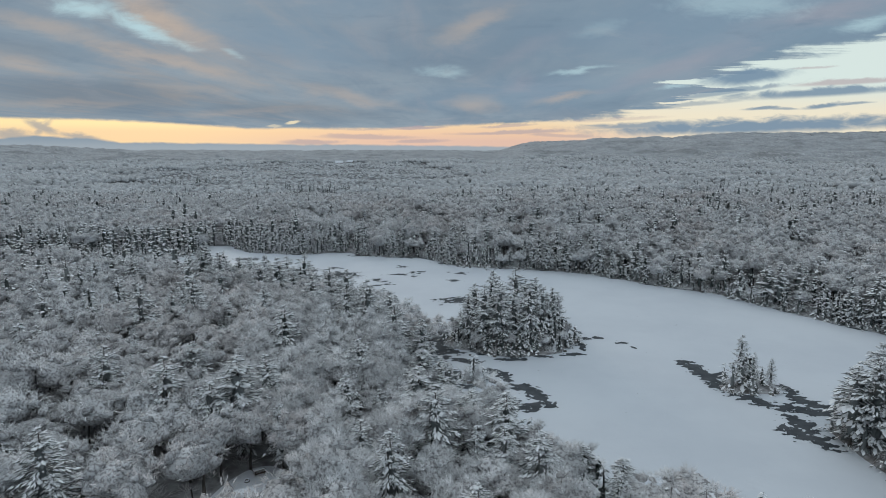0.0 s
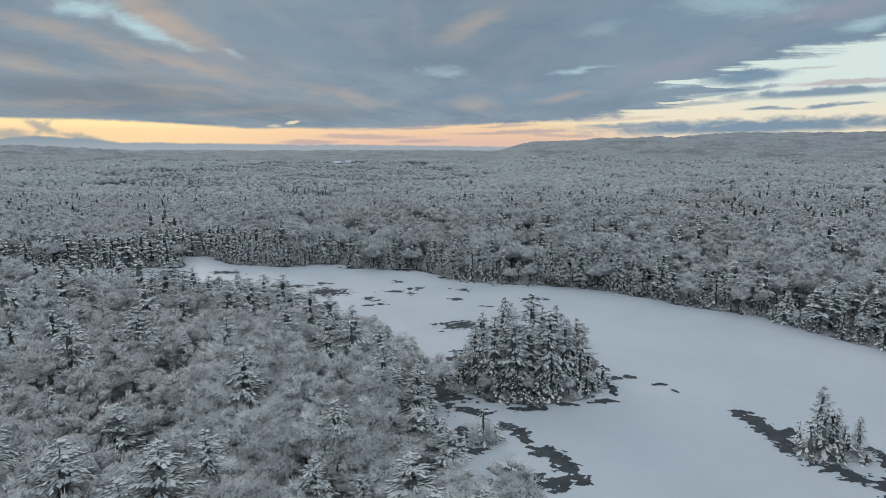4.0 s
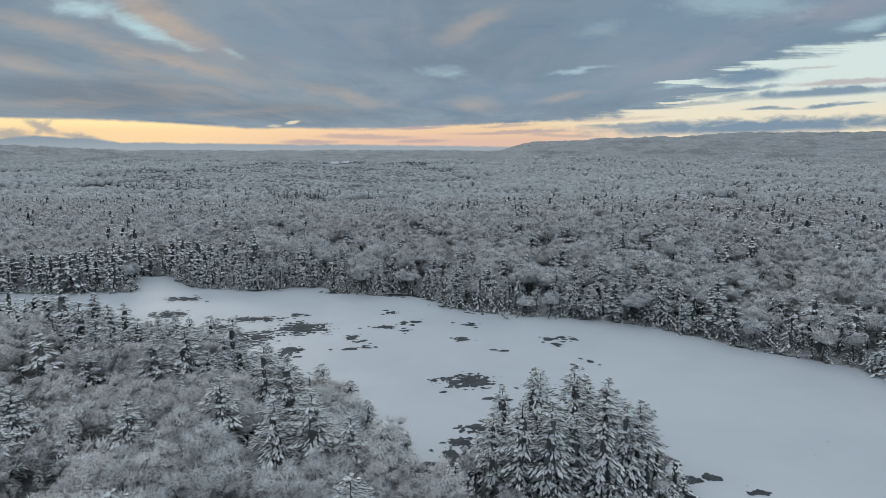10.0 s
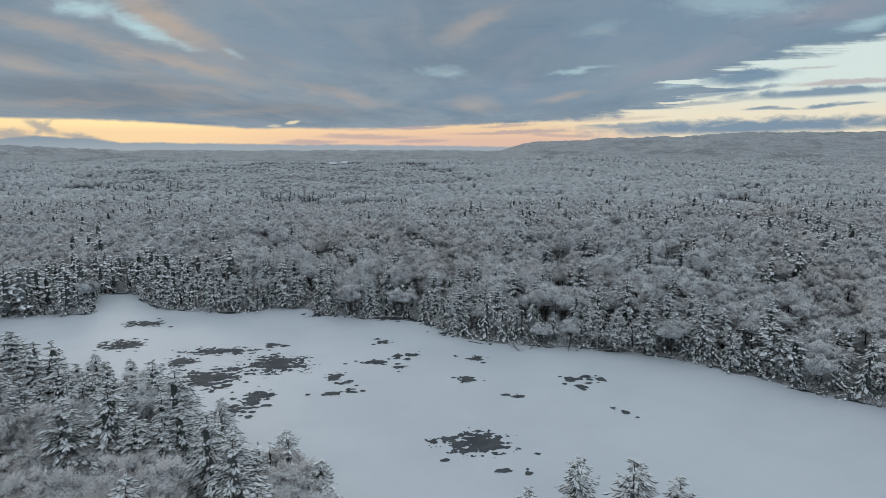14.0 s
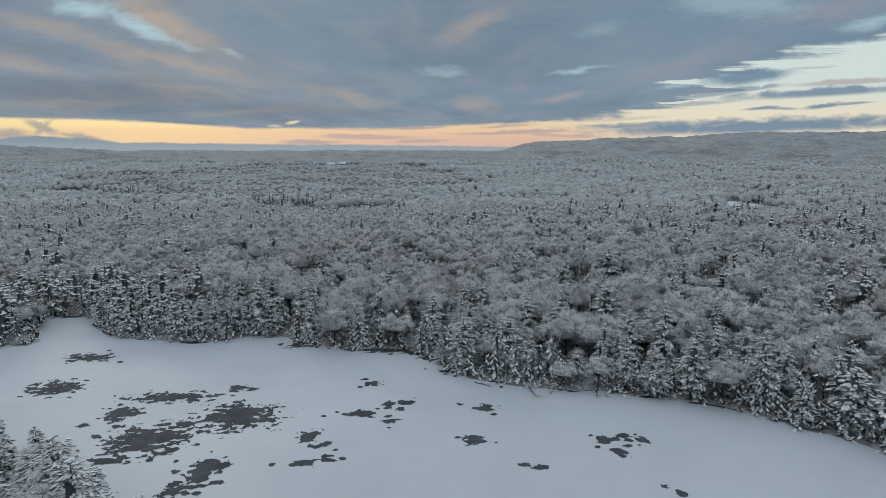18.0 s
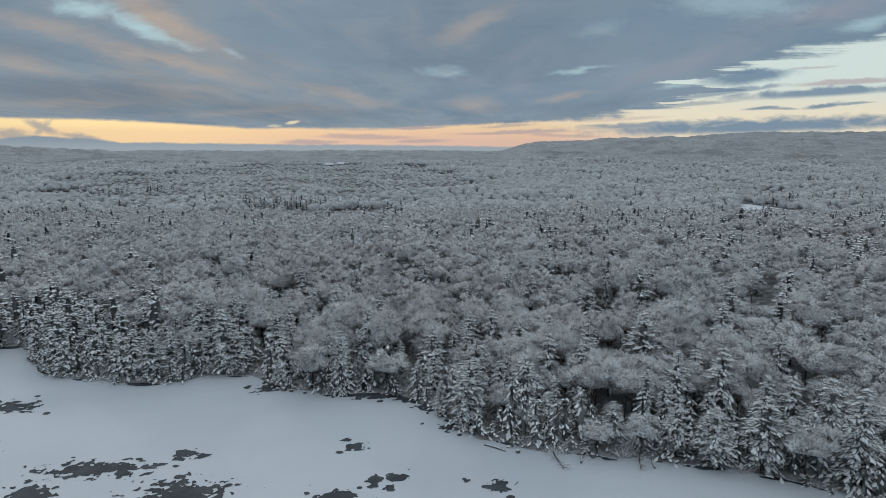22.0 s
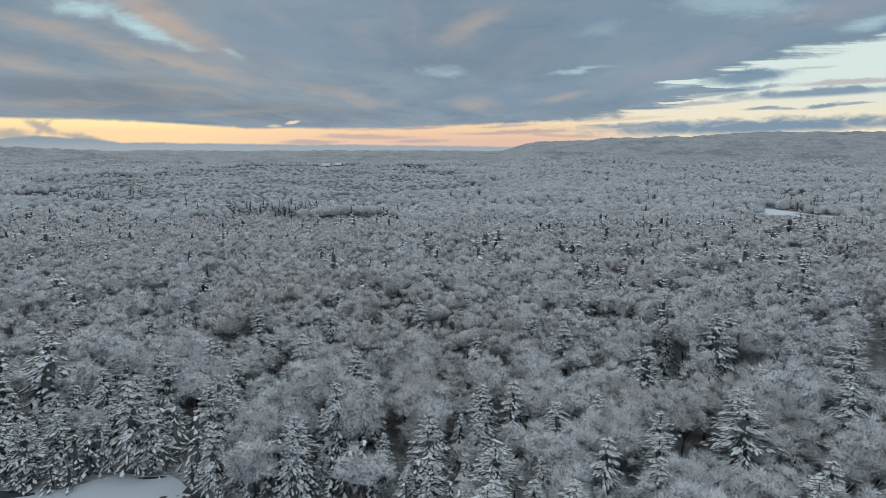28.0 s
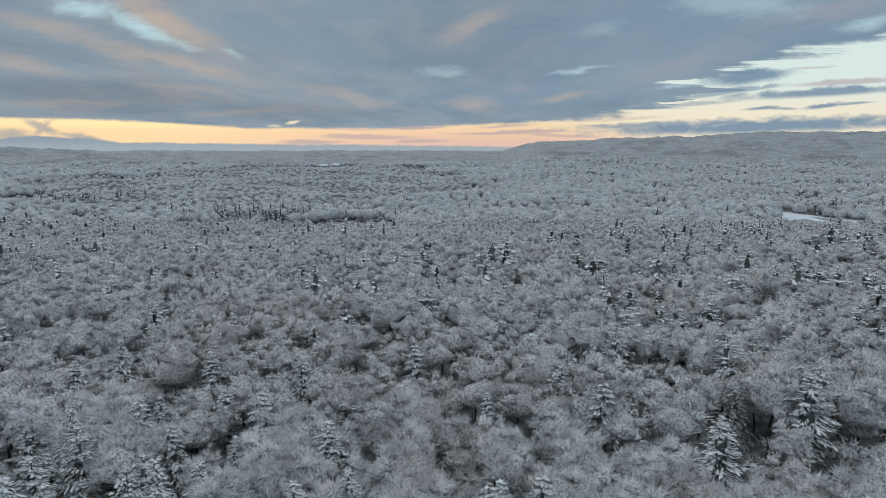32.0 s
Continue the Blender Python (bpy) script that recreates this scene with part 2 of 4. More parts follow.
FAR = material("far_frosted_canopy", 0.95, tint((0.62, 0.635, 0.65), (0.52, 0.53, 0.54), 0.02, 0.9, 0.5, third=(0.48, 0.485, 0.49), speck=(0.7, 0.5, (0.36, 0.36, 0.36))), 0.1)
# frost darkened for the shade inside the crowns, with specks of dark twig
CORE = material("shade_toned_inner_twigs", 0.95, tint((0.74, 0.745, 0.755), (0.62, 0.62, 0.625), 0.05, 1.1, 1.5, third=(0.64, 0.605, 0.595), speck=(2.4, 0.49, (0.33, 0.32, 0.32))), 0.1)
RIDGE = material("distant_mixed_canopy", 0.95, tint((0.44, 0.455, 0.47), (0.34, 0.35, 0.36), 0.02, 1.5, 0.25, third=(0.28, 0.29, 0.295)), 0.1)
# snow and litter, darkened all over for the shade under the trees
GROUND = material("shade_dark_forest_snow", 0.9, tint((0.46, 0.46, 0.47), (0.20, 0.19, 0.185), 0.35, 0.25, 1.6), 0.2)


def ice_look(N, g):
    at_ = g.outputs["Position"]
    c = N.mix(N.smooth(N.noise(at_, 0.03, 4, 0.6), 0.35, 0.7), (0.625, 0.66, 0.70), (0.565, 0.60, 0.645))
    specks = N.smooth(N.noise(at_, 0.55, 5, 0.65, 0.4), 0.715, 0.74)
    c = N.mix(N.math("MULTIPLY", specks, 0.8), c, (0.2, 0.21, 0.22))
    return c, N.noise(at_, 0.9, 6, 0.6), 0.08


ICE = material("snowy_ice", 0.6, ice_look, 0.5)


def slush_look(N, g):
    at_ = g.outputs["Position"]
    c = N.mix(N.smooth(N.noise(at_, 0.25, 5, 0.6), 0.3, 0.7), (0.056, 0.063, 0.070), (0.098, 0.107, 0.116))
    return c, N.noise(at_, 2.0, 4, 0.6), 0.02


SLUSH = material("dark_wet_ice", 0.75, slush_look, 0.1)
WOOD = material("brown_boards", 0.8, tint((0.105, 0.060, 0.040), (0.07, 0.044, 0.032), 1.5, 0.02, 12.0), 0.3)
GREYWOOD = material("grey_boards", 0.85, tint((0.22, 0.21, 0.20), (0.14, 0.135, 0.13), 1.5, 0.02, 12.0), 0.2)
ROOFSNOW = material("roof_snow", 0.8, tint((0.80, 0.82, 0.85), (0.74, 0.76, 0.8), 0.6, 0.04, 3.0), 0.3)
GLASS = material("window_glass", 0.1, tint((0.03, 0.035, 0.04), (0.05, 0.055, 0.06), 1.0), 0.5)
STONE = material("shore_stone", 0.9, tint((0.12, 0.11, 0.10), (0.24, 0.23, 0.22), 0.9, 0.05, 4.0), 0.2)

# ------------------------------------------------------------------ the land in plan
SHORE = [(139, 128), (148, 140), (147, 154), (129, 173), (114, 196), (101, 221), (90, 229), (78, 239), (70, 247), (60, 256), (48, 262), (33, 265),
         (17, 267), (6, 272), (0, 279), (-4, 288), (-12, 294), (-26, 293), (-36, 296), (-46, 304), (-54, 304), (-66, 298),
         (-80, 300), (-94, 304), (-104, 313), (-113, 325), (-124, 322), (-117, 304), (-112, 296), (-145, 292), (-200, 290), (-200, 262),
         (-138, 258), (-108, 246), (-80, 236), (-58, 222), (-38, 207), (-20, 193), (-7, 174), (-2, 155), (-1, 136), (4, 116),
         (12, 104), (22, 92), (36, 78)]
SHORE += [(62, 72), (75, 84), (75, 93), (74.5, 103), (75.5, 113), (88, 121), (118, 122)]
ISLANDS = [(20, 167, 18.5, 13.5), (70, 133, 6.5, 4.6), (8.5, 137, 2.6, 2.0)]


def wave(x, y, size, seed):
    """Smooth repeatable waves of about that size, -1 to 1, on arrays."""
    r = np.random.RandomState(seed)
    s = 0
    for i in range(7):
        a, p = r.uniform(0, 2 * np.pi), r.uniform(0, 2 * np.pi)
        k = 2 * np.pi / size * r.uniform(0.6, 1.7)
        s = s + np.sin(k * (np.cos(a) * x + np.sin(a) * y) + p + 1.3 * np.sin(k * 0.47 * (np.sin(a) * x - np.cos(a) * y) + 2 * p))
    return s / 4.0


def from_shore(x, y):
    """Metres from the shore: above zero on land, below it on the ice."""
    px, py = np.array(SHORE, float).T
    qx, qy = np.roll(px, -1), np.roll(py, -1)
    d2, inside = np.full(x.shape, 1e12), np.zeros(x.shape, bool)
    for a, b, c, d in zip(px, py, qx, qy):
        f = np.clip(((x - a) * (c - a) + (y - b) * (d - b)) / ((c - a) ** 2 + (d - b) ** 2), 0, 1)
        d2 = np.minimum(d2, (x - a - f * (c - a)) ** 2 + (y - b - f * (d - b)) ** 2)
        if b != d:
            inside ^= ((b > y) != (d > y)) & (x < (c - a) * (y - b) / (d - b) + a)
    s = np.sqrt(d2) * np.where(inside, -1, 1)
    for cx, cy, rx, ry in ISLANDS:
        r = np.hypot((x - cx) / rx, (y - cy) / ry)
        s = np.maximum(s, (1 - r) * min(rx, ry))
    return s + 0.9 * wave(x, y, 14, 3)


def ramp(v, lo, hi):
    t = np.clip((v - lo) / (hi - lo), 0, 1)
    return t * t * (3 - 2 * t)


def land(x, y, shore=None):
    """The height of the ground."""
    x, y = np.asarray(x, float), np.asarray(y, float)
    s = from_shore(x, y) if shore is None else shore
    bank = np.where(s < 0, np.clip(s * 0.35, -1.2, 0), 0.9 * ramp(s, 0, 5))
    rise = 8.0 * ramp(s, 10, 70) * ramp(y, 225, 330) * (1 - ramp(y, 430, 700)) * ramp(x, -190, 20)
    near = 1.8 * ramp(s, 6, 60) * (1 - ramp(y, 225, 300))
    dip = -13.0 * ramp(y, 430, 700) + 5.0 * ramp(y, 850, 1700)
    q = x / np.maximum(y, 300.0)
    crest = np.interp(q, [0.088, 0.125, 0.20, 0.25, 0.345, 0.42, 0.60, 0.80, 1.2], [0, 40, 50, 60, 66, 84, 94, 100, 100])
    crest = crest * (1 + 0.05 * wave(x, y * 0, 420, 8)) * ramp(y, 1300, 3000)
    west = 28.0 * ramp(-x, 1080, 1450) * ramp(y, 1600, 2050) * (1 - ramp(y, 2300, 2900))
    roll = ((1.2 + 3.3 * ramp(y, 430, 620)) * wave(x, y, 170, 5) * ramp(s, 20, 120) + 5.0 * wave(x, y, 520, 6) * ramp(y, 500, 1100))
    plateau = -4.0 * ramp(y, 1570, 1720) * ramp(260 - abs(x + 325), 0, 90) * (1 - ramp(y, 1850, 2100))
    low = -20.0 * ramp(y, 2300, 3900) * (1 - ramp(q, 0.08, 0.16))
    return bank + rise + near + dip + crest + west + roll + plateau + low


def mesh_of(name, verts, tris, mats=(), index=None, smooth=False):
    """A triangle mesh from arrays."""
    me = bpy.data.meshes.new(name)
    verts, tris = np.asarray(verts, np.float32), np.asarray(tris, np.int32)
    me.vertices.add(len(verts))
    me.vertices.foreach_set("co", verts.ravel())
    me.loops.add(tris.size)
    me.loops.foreach_set("vertex_index", tris.ravel())
    me.polygons.add(len(tris))
    me.polygons.foreach_set("loop_start", np.arange(0, tris.size, 3, dtype=np.int32))
    for m in mats:
        me.materials.append(m)
    if index is not None:
        me.polygons.foreach_set("material_index", np.asarray(index, np.int32))
    if smooth:
        me.polygons.foreach_set("use_smooth", np.ones(len(tris), bool))
    me.update(calc_edges=True)
    return me


def sheet(gx, gy, z):
    """Vertices and triangles of a grid."""
    n, m = gx.shape
    v = np.stack([gx, gy, z], -1).reshape(-1, 3)
    i = (np.arange(n - 1)[:, None] * m + np.arange(m - 1)).ravel()
    return v, np.concatenate([np.stack([i, i + m, i + 1], -1), np.stack([i + 1, i + m, i + m + 1], -1)])


def steps(lo, hi, step, far_lo, far_hi, grow=1.12):
    """Even steps in the middle, growing ones outside."""
    mid = list(np.arange(lo, hi + step / 2, step))
    d, v = step, mid[-1]
    while v < far_hi:
        d *= grow
        v += d
        mid.append(min(v, far_hi))
    d, v = step, mid[0]
    while v > far_lo:
        d *= grow
        v -= d
        mid.insert(0, max(v, far_lo))
    return np.array(mid)


gx, gy = np.meshgrid(steps(-205, 155, 2.4, -4600, 4600), steps(58, 345, 2.4, -900, 4850), indexing="ij")
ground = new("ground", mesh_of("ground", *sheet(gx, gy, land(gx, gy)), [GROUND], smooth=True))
tagged(ground, "snow-covered forest floor, its colour darkened for tree shade, rolling out to low hills", "ground", kind="structure")

ix, iy = np.meshgrid(np.arange(-204, 156, 4.0), np.arange(60, 332, 4.0), indexing="ij")
ice = new("pond_ice", mesh_of("pond_ice", *sheet(ix, iy, 0.02 * wave(ix, iy, 30, 12)), [ICE], smooth=True))
tagged(ice, "frozen pond under a thin even cover of snow", "ice", kind="structure")

# dark wet ice where the snow has soaked through: (x, y, half length, half depth)
WET = [(-87.4, 266.1, 5.4, 4), (-90.7, 286.1, 5.2, 3), (-59.3, 261.2, 8.7, 2.6), (-65.9, 253.1, 3.2, 4),
       (-41.6, 251.8, 7.5, 5.8), (-55.3, 241.8, 7.4, 5.8), (-25.6, 243.3, 1.8, 2.8), (-39.8, 232.4, 2.5, 2.6),
       (-24.8, 233.5, 2.4, 1.2), (-20.6, 235.2, 1.1, 1.4), (-17, 253.4, 3.5, 1.5), (-11.7, 257.9, 1.2, 2),
       (-7.8, 258.9, 1.4, 1.3), (-10.2, 249.8, 1.6, 0.9), (8.2, 256, 2.4, 1.7), (5.8, 242.1, 2, 2)]
WET += [(29.7, 241.9, 1.2, 1.7), (33.7, 243.9, 1.5, 1), (37, 242.3, 1.2, 1.2), (31.4, 237.6, 1.3, 1.6),
       (16.5, 232.4, 1.4, 0.6), (-72.2, 235.6, 1.4, 1.4), (-58.3, 234, 3.2, 1.2), (-46.6, 266.3, 1.7, 2),
       (-50.6, 248, 2.1, 1.7), (-16.2, 269.5, 1.8, 1.2), (6.4, 211.1, 5.6, 4.2), (10.5, 201.1, 1.4, 1),
       (7.9, 187.2, 3.6, 2.2), (-2, 211.5, 1.1, 1), (-40.4, 230.8, 2.8, 3.3), (-42.4, 225, 2.5, 2.8)]
WET += [(-55.6, 219.7, 2.4, 2.8), (37.7, 224.1, 0.9, 1.2), (-1.9, 168.1, 1.6, 6.6), (1.8, 278.1, 2.6, 2.4),
       (-40, 297.5, 2.3, 3.6), (-15.5, 292.5, 8, 2), (-3.5, 286.5, 2.5, 2.5), (2.1, 158.5, 1.5, 7.3),
       (1.6, 175.7, 1.7, 3.2), (3.9, 181.2, 2, 2.2), (7.5, 186.3, 2.1, 1.9), (1, 170.3, 1.2, 2.9)]
# channels of dark ice round the islet and the hummock: (half width, way)
CHANNELS = [
    (2.0, [(62.2, 149.8), (63.3, 144.5), (63.2, 138.6), (65.3, 131.3), (67.2, 128.0), (69.4, 124.8), (75.4, 121.2), (81.5, 119.6)]),
    (1.6, [(63.5, 139.1), (67.0, 140.4)]),
    (1.9, [(78.3, 127.7), (79.8, 123.5), (82.9, 121.5)]),
    (2.2, [(71.3, 117.7), (72.1, 114.1)]),
    (2.2, [(68.6, 111.9), (71.3, 108.7), (72.0, 106.2)]),
    (1.3, [(78.4, 134.6), (78.8, 129.6)])]
CHANNELS += [
    (1.6, [(12.8, 143.1), (15.9, 140.9)]),
    (1.0, [(15.7, 138.8), (17.3, 134.5)]),
    (2.0, [(19.5, 132.9), (21.5, 130.3), (22.7, 126.9)]),
    (1.6, [(19.8, 123.5), (23.6, 123.6)]),
    (1.6, [(16.8, 122.7), (19.4, 121.1)]),
    (1.5, [(10.1, 127.1), (12.2, 125.1), (16.1, 124.6)]),
    (2.2, [(-1.1, 140.8), (0.9, 134.0)]),
    (2.0, [(3.7, 141.2), (5.2, 137.0)]),
    (1.6, [(3.7, 134.4), (6.8, 133.3)]),
    (2.0, [(0.0, 168.7), (0.9, 156.7), (4.2, 156.7)]),
    (1.5, [(4.5, 151.4), (8.7, 149.4)]),
    (0.8, [(39.3, 176.6), (41.0, 173.8)]),
    (0.9, [(39.7, 168.5), (45.6, 169.1)]),
    (1.0, [(39.4, 163.5), (38.6, 158.8)]),
    (1.0, [(34.1, 155.2), (36.7, 155.2)]),
    (0.8, [(25.4, 153.9), (28.9, 153.5)]),
    (0.6, [(32.4, 154.8), (33.2, 154.6)]),
    (1.0, [(15.3, 151.3), (21.9, 151.7)]),
    (0.7, [(49.5, 164.6), (51.9, 164.6)]),
    (0.5, [(52.5, 161.7), (53.0, 160.3)])]
crumbs = random.Random(4)
for cx, cy, rx, ry in list(WET):
    for k in range(2):
        q, far_out = crumbs.uniform(0, 6.28), crumbs.uniform(1.2, 1.9)
        s = crumbs.uniform(0.35, 0.85)
        WET.append((cx + (rx + 0.8) * far_out * math.cos(q), cy + (ry + 0.5) * far_out * math.sin(q), s * 1.3, s))


for half, way in CHANNELS:
    for (ax, ay), (bx, by) in zip(way, way[1:]):
        n = max(2, int(math.hypot(bx - ax, by - ay) / (0.7 * half)) + 1)
        for k in range(n):
            f = k / (n - 1)
            WET.append((ax + f * (bx - ax) + crumbs.uniform(-0.3, 0.3), ay + f * (by - ay) + crumbs.uniform(-0.3, 0.3), half * crumbs.uniform(0.8, 1.3), half * crumbs.uniform(0.7, 1.15)))


def wet_field(x, y):
    """Above zero where the ice is dark."""
    f = np.full(x.shape, -1.0)
    for cx, cy, rx, ry in WET:
        near = (abs(x - cx) < 2.5 * rx + 2) & (abs(y - cy) < 2.5 * ry + 2)
        q = 1.2 - np.hypot((x[near] - cx) / rx, (y[near] - cy) / ry)
        f[near] = np.maximum(f[near], q)
    rag = 0.30 * wave(x, y, 6, 21) + 0.42 * wave(x, y * 1.3, 2.8, 22) + 0.34 * wave(x, y * 1.2, 1.3, 23)
    f = np.where(f > -0.95, f + 1.25 * rag - 0.28, -1.0)
    s = from_shore(x, y)
    rim = (0.5 - abs(s + 0.2)) * 0.9 + 0.9 * wave(x, y, 13, 25) - 0.38 + 0.5 * rag
    return np.where((s < 0.6) & (s > -3) & (y > 140), np.maximum(f, rim), f)


def contour(xs, ys, field, z):
    """Triangles of the part of a grid where field is above zero, cut cleanly along its outline."""
    gx, gy = np.meshgrid(xs, ys, indexing="ij")
    f = field(gx, gy)
    verts, tris = [], []
    hot = np.argwhere(np.maximum.reduce([f[:-1, :-1], f[1:, :-1], f[:-1, 1:], f[1:, 1:]]) > 0)
    for i, j in hot:
        ring = [(i, j), (i + 1, j), (i + 1, j + 1), (i, j + 1)]
        poly = []
        for (a, b), (c, d) in zip(ring, ring[1:] + ring[:1]):
            p, q = f[a, b], f[c, d]
            if p > 0:
                poly.append((xs[a], ys[b], z))
            if (p > 0) != (q > 0):
                t = p / (p - q)
                poly.append((xs[a] + t * (xs[c] - xs[a]), ys[b] + t * (ys[d] - ys[b]), z))
        k = len(verts)
        verts += poly
        tris += [(k, k + n, k + n + 1) for n in range(1, len(poly) - 1)]
    verts, where = np.unique(np.round(np.array(verts), 4), axis=0, return_inverse=True)
    return verts, where.ravel()[np.array(tris)]


wet = new("dark_ice", mesh_of("dark_ice", *contour(np.arange(-120, 130, 0.4), np.arange(80, 327, 0.4), wet_field, 0.045), [SLUSH]))
tagged(wet, "dark grey wet patches where slush soaked the snow", "ice patches", kind="stuff")


# ------------------------------------------------------------------ trees
def thorns(rng, base, way, length, width):
    """Slender triangles: from base along way; one triangle each."""
    n = len(base)
    side = np.cross(way, rng.normal(size=(n, 3)))
    side /= np.linalg.norm(side, axis=1, keepdims=True) + 1e-9
    w = (np.broadcast_to(width, (n,)) / 2)[:, None]
    v = np.stack([base - side * w, base + side * w, base + way * np.broadcast_to(length, (n,))[:, None]], 1)
    return v.reshape(-1, 3), np.arange(3 * n).reshape(-1, 3)


def tube(points, radii, sides=6):
    """A tapered tube along points."""
    points = np.asarray(points, float)
    rings, k = [], len(points)
    for i, (p, r) in enumerate(zip(points, radii)):
        d = points[min(i + 1, k - 1)] - points[max(i - 1, 0)]
        d = d / (np.linalg.norm(d) + 1e-9)
        a = np.cross(d, (1.0, 0.02, 0.0) if abs(d[0]) < 0.9 else (0.0, 1.0, 0.0))
        a /= np.linalg.norm(a)
        b = np.cross(d, a)
        t = np.arange(sides) * 2 * np.pi / sides
        rings.append(p + r * (np.cos(t)[:, None] * a + np.sin(t)[:, None] * b))
    tris = []
    for i in range(k - 1):
        for s in range(sides):
            a, b = i * sides + s, i * sides + (s + 1) % sides
            tris += [(a, b, a + sides), (b, b + sides, a + sides)]
    return np.concatenate(rings), np.array(tris)


def join(*pieces):
    """Several (verts, tris) as one."""
    vs, ts, k = [], [], 0
    for v, t in pieces:
        vs.append(np.asarray(v, float))
        ts.append(np.asarray(t) + k)
        k += len(v)
    return np.concatenate(vs), np.concatenate(ts)


def unit(a):
    return a / (np.linalg.norm(a, axis=-1, keepdims=True) + 1e-9)


def lumpy(seed, r, z0, z1, seg=8, rows=4, lobes=8, amp=0.3):
    """A closed rounded crown with swelling lobes."""
    g = np.random.RandomState(seed)
    lobe = unit(g.normal(size=(lobes, 3)) + (0, 0, 0.5))
    d = [(0.0, 0.0, 1.0)]
    for k, th in enumerate(np.linspace(0, 2.15, rows + 1)[1:]):
        a = (np.arange(seg) + 0.5 * k) * 2 * np.pi / seg + g.normal(size=seg) * 0.12
        q = th + g.normal(size=seg) * 0.07
        d += list(np.stack([np.sin(q) * np.cos(a), np.sin(q) * np.sin(a), np.cos(q)], 1))
    d = np.array(d + [(0.0, 0.0, -0.5)])
    near = np.exp(-((np.arccos(np.clip(d @ lobe.T, -1, 1)) / 0.42) ** 2)).max(1)
    v = d * ((1 - amp) + 1.5 * amp * near)[:, None] * g.uniform(0.84, 1.16, (len(d), 1)) * (r, r, (z1 - z0) * 0.55) + (0, 0, z0 + (z1 - z0) * 0.45)
    t = [(0, 1 + j, 1 + (j + 1) % seg) for j in range(seg)]
    for k in range(rows - 1):
        for j in range(seg):
            p, q = 1 + k * seg + j, 1 + k * seg + (j + 1) % seg
            t += [(p, p + seg, q), (q, p + seg, q + seg)]
    last = 1 + (rows - 1) * seg
    t += [(last + (j + 1) % seg, last + j, len(d) - 1) for j in range(seg)]
    return v, np.array(t)


def bare_tree(seed, h=11.5, r=3.4, puffs=16, sprays=190, twigs=9, width=0.06, long=1.0, sides=6, limbs=True, seg=7, rows=3):
    """A leafless broad tree with rime on every twig: trunk and limbs, close clumps of inner twigs, and sprays of frosted twigs fanning out of them."""
    g = np.random.RandomState(seed)
    fork = np.array([g.normal() * 0.15, g.normal() * 0.15, h * g.uniform(0.28, 0.36)])
    i = np.arange(puffs) + 0.5
    up = 1 - 1.15 * i / puffs
    a = i * 2.39996 + g.uniform(0, 6)
    ring = np.sqrt(np.maximum(1 - up * up, 0))
    knots = np.stack([ring * np.cos(a) * r * 0.74, ring * np.sin(a) * r * 0.74, h * (0.60 + 0.18 * up)], 1) * g.uniform(0.86, 1.1, (puffs, 1))
    size = r * g.uniform(0.75, 1.2, puffs) * (0.80 / math.sqrt(puffs) + 0.08)
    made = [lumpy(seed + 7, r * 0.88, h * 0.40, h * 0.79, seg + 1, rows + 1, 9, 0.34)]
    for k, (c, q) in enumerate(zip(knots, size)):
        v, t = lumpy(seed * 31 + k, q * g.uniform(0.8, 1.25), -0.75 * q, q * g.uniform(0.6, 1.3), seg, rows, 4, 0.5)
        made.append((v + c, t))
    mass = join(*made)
    wood = [tube([(0, 0, -0.6), (0.05, 0, h * 0.16), fork], [0.016 * h, 0.012 * h, 0.009 * h], sides)]
    if limbs:
        for k in range(0, puffs, 2):
            wood.append(tube([fork, (fork + knots[k]) / 2 + (0, 0, 0.25), knots[k]], [0.006 * h, 0.0045 * h, 0.002 * h], 3))
    # each spray starts on a clump and opens like a fan, up and outwards
    k = g.randint(0, puffs, sprays)
    out = unit(g.normal(size=(sprays, 3)) + (knots[k] - (0, 0, h * 0.5)) / r * 0.8 + (0, 0, 0.4))
    root = knots[k] + out * (size[k] * 0.72)[:, None]
    aim = unit(out + (0, 0, 0.3) + g.normal(size=(sprays, 3)) * 0.25)
    n = sprays * twigs
    way = unit(np.repeat(aim, twigs, 0) + g.normal(size=(n, 3)) * 0.36)
    home = np.repeat(root, twigs, 0) + g.normal(size=(n, 3)) * 0.16
    grow = np.repeat(g.uniform(0.7, 1.25, sprays), twigs) * g.uniform(0.6, 1.2, n)
    rime = thorns(g, home, way, long * grow, width * g.uniform(0.7, 1.3, n))
    return join(*wood), mass, rime


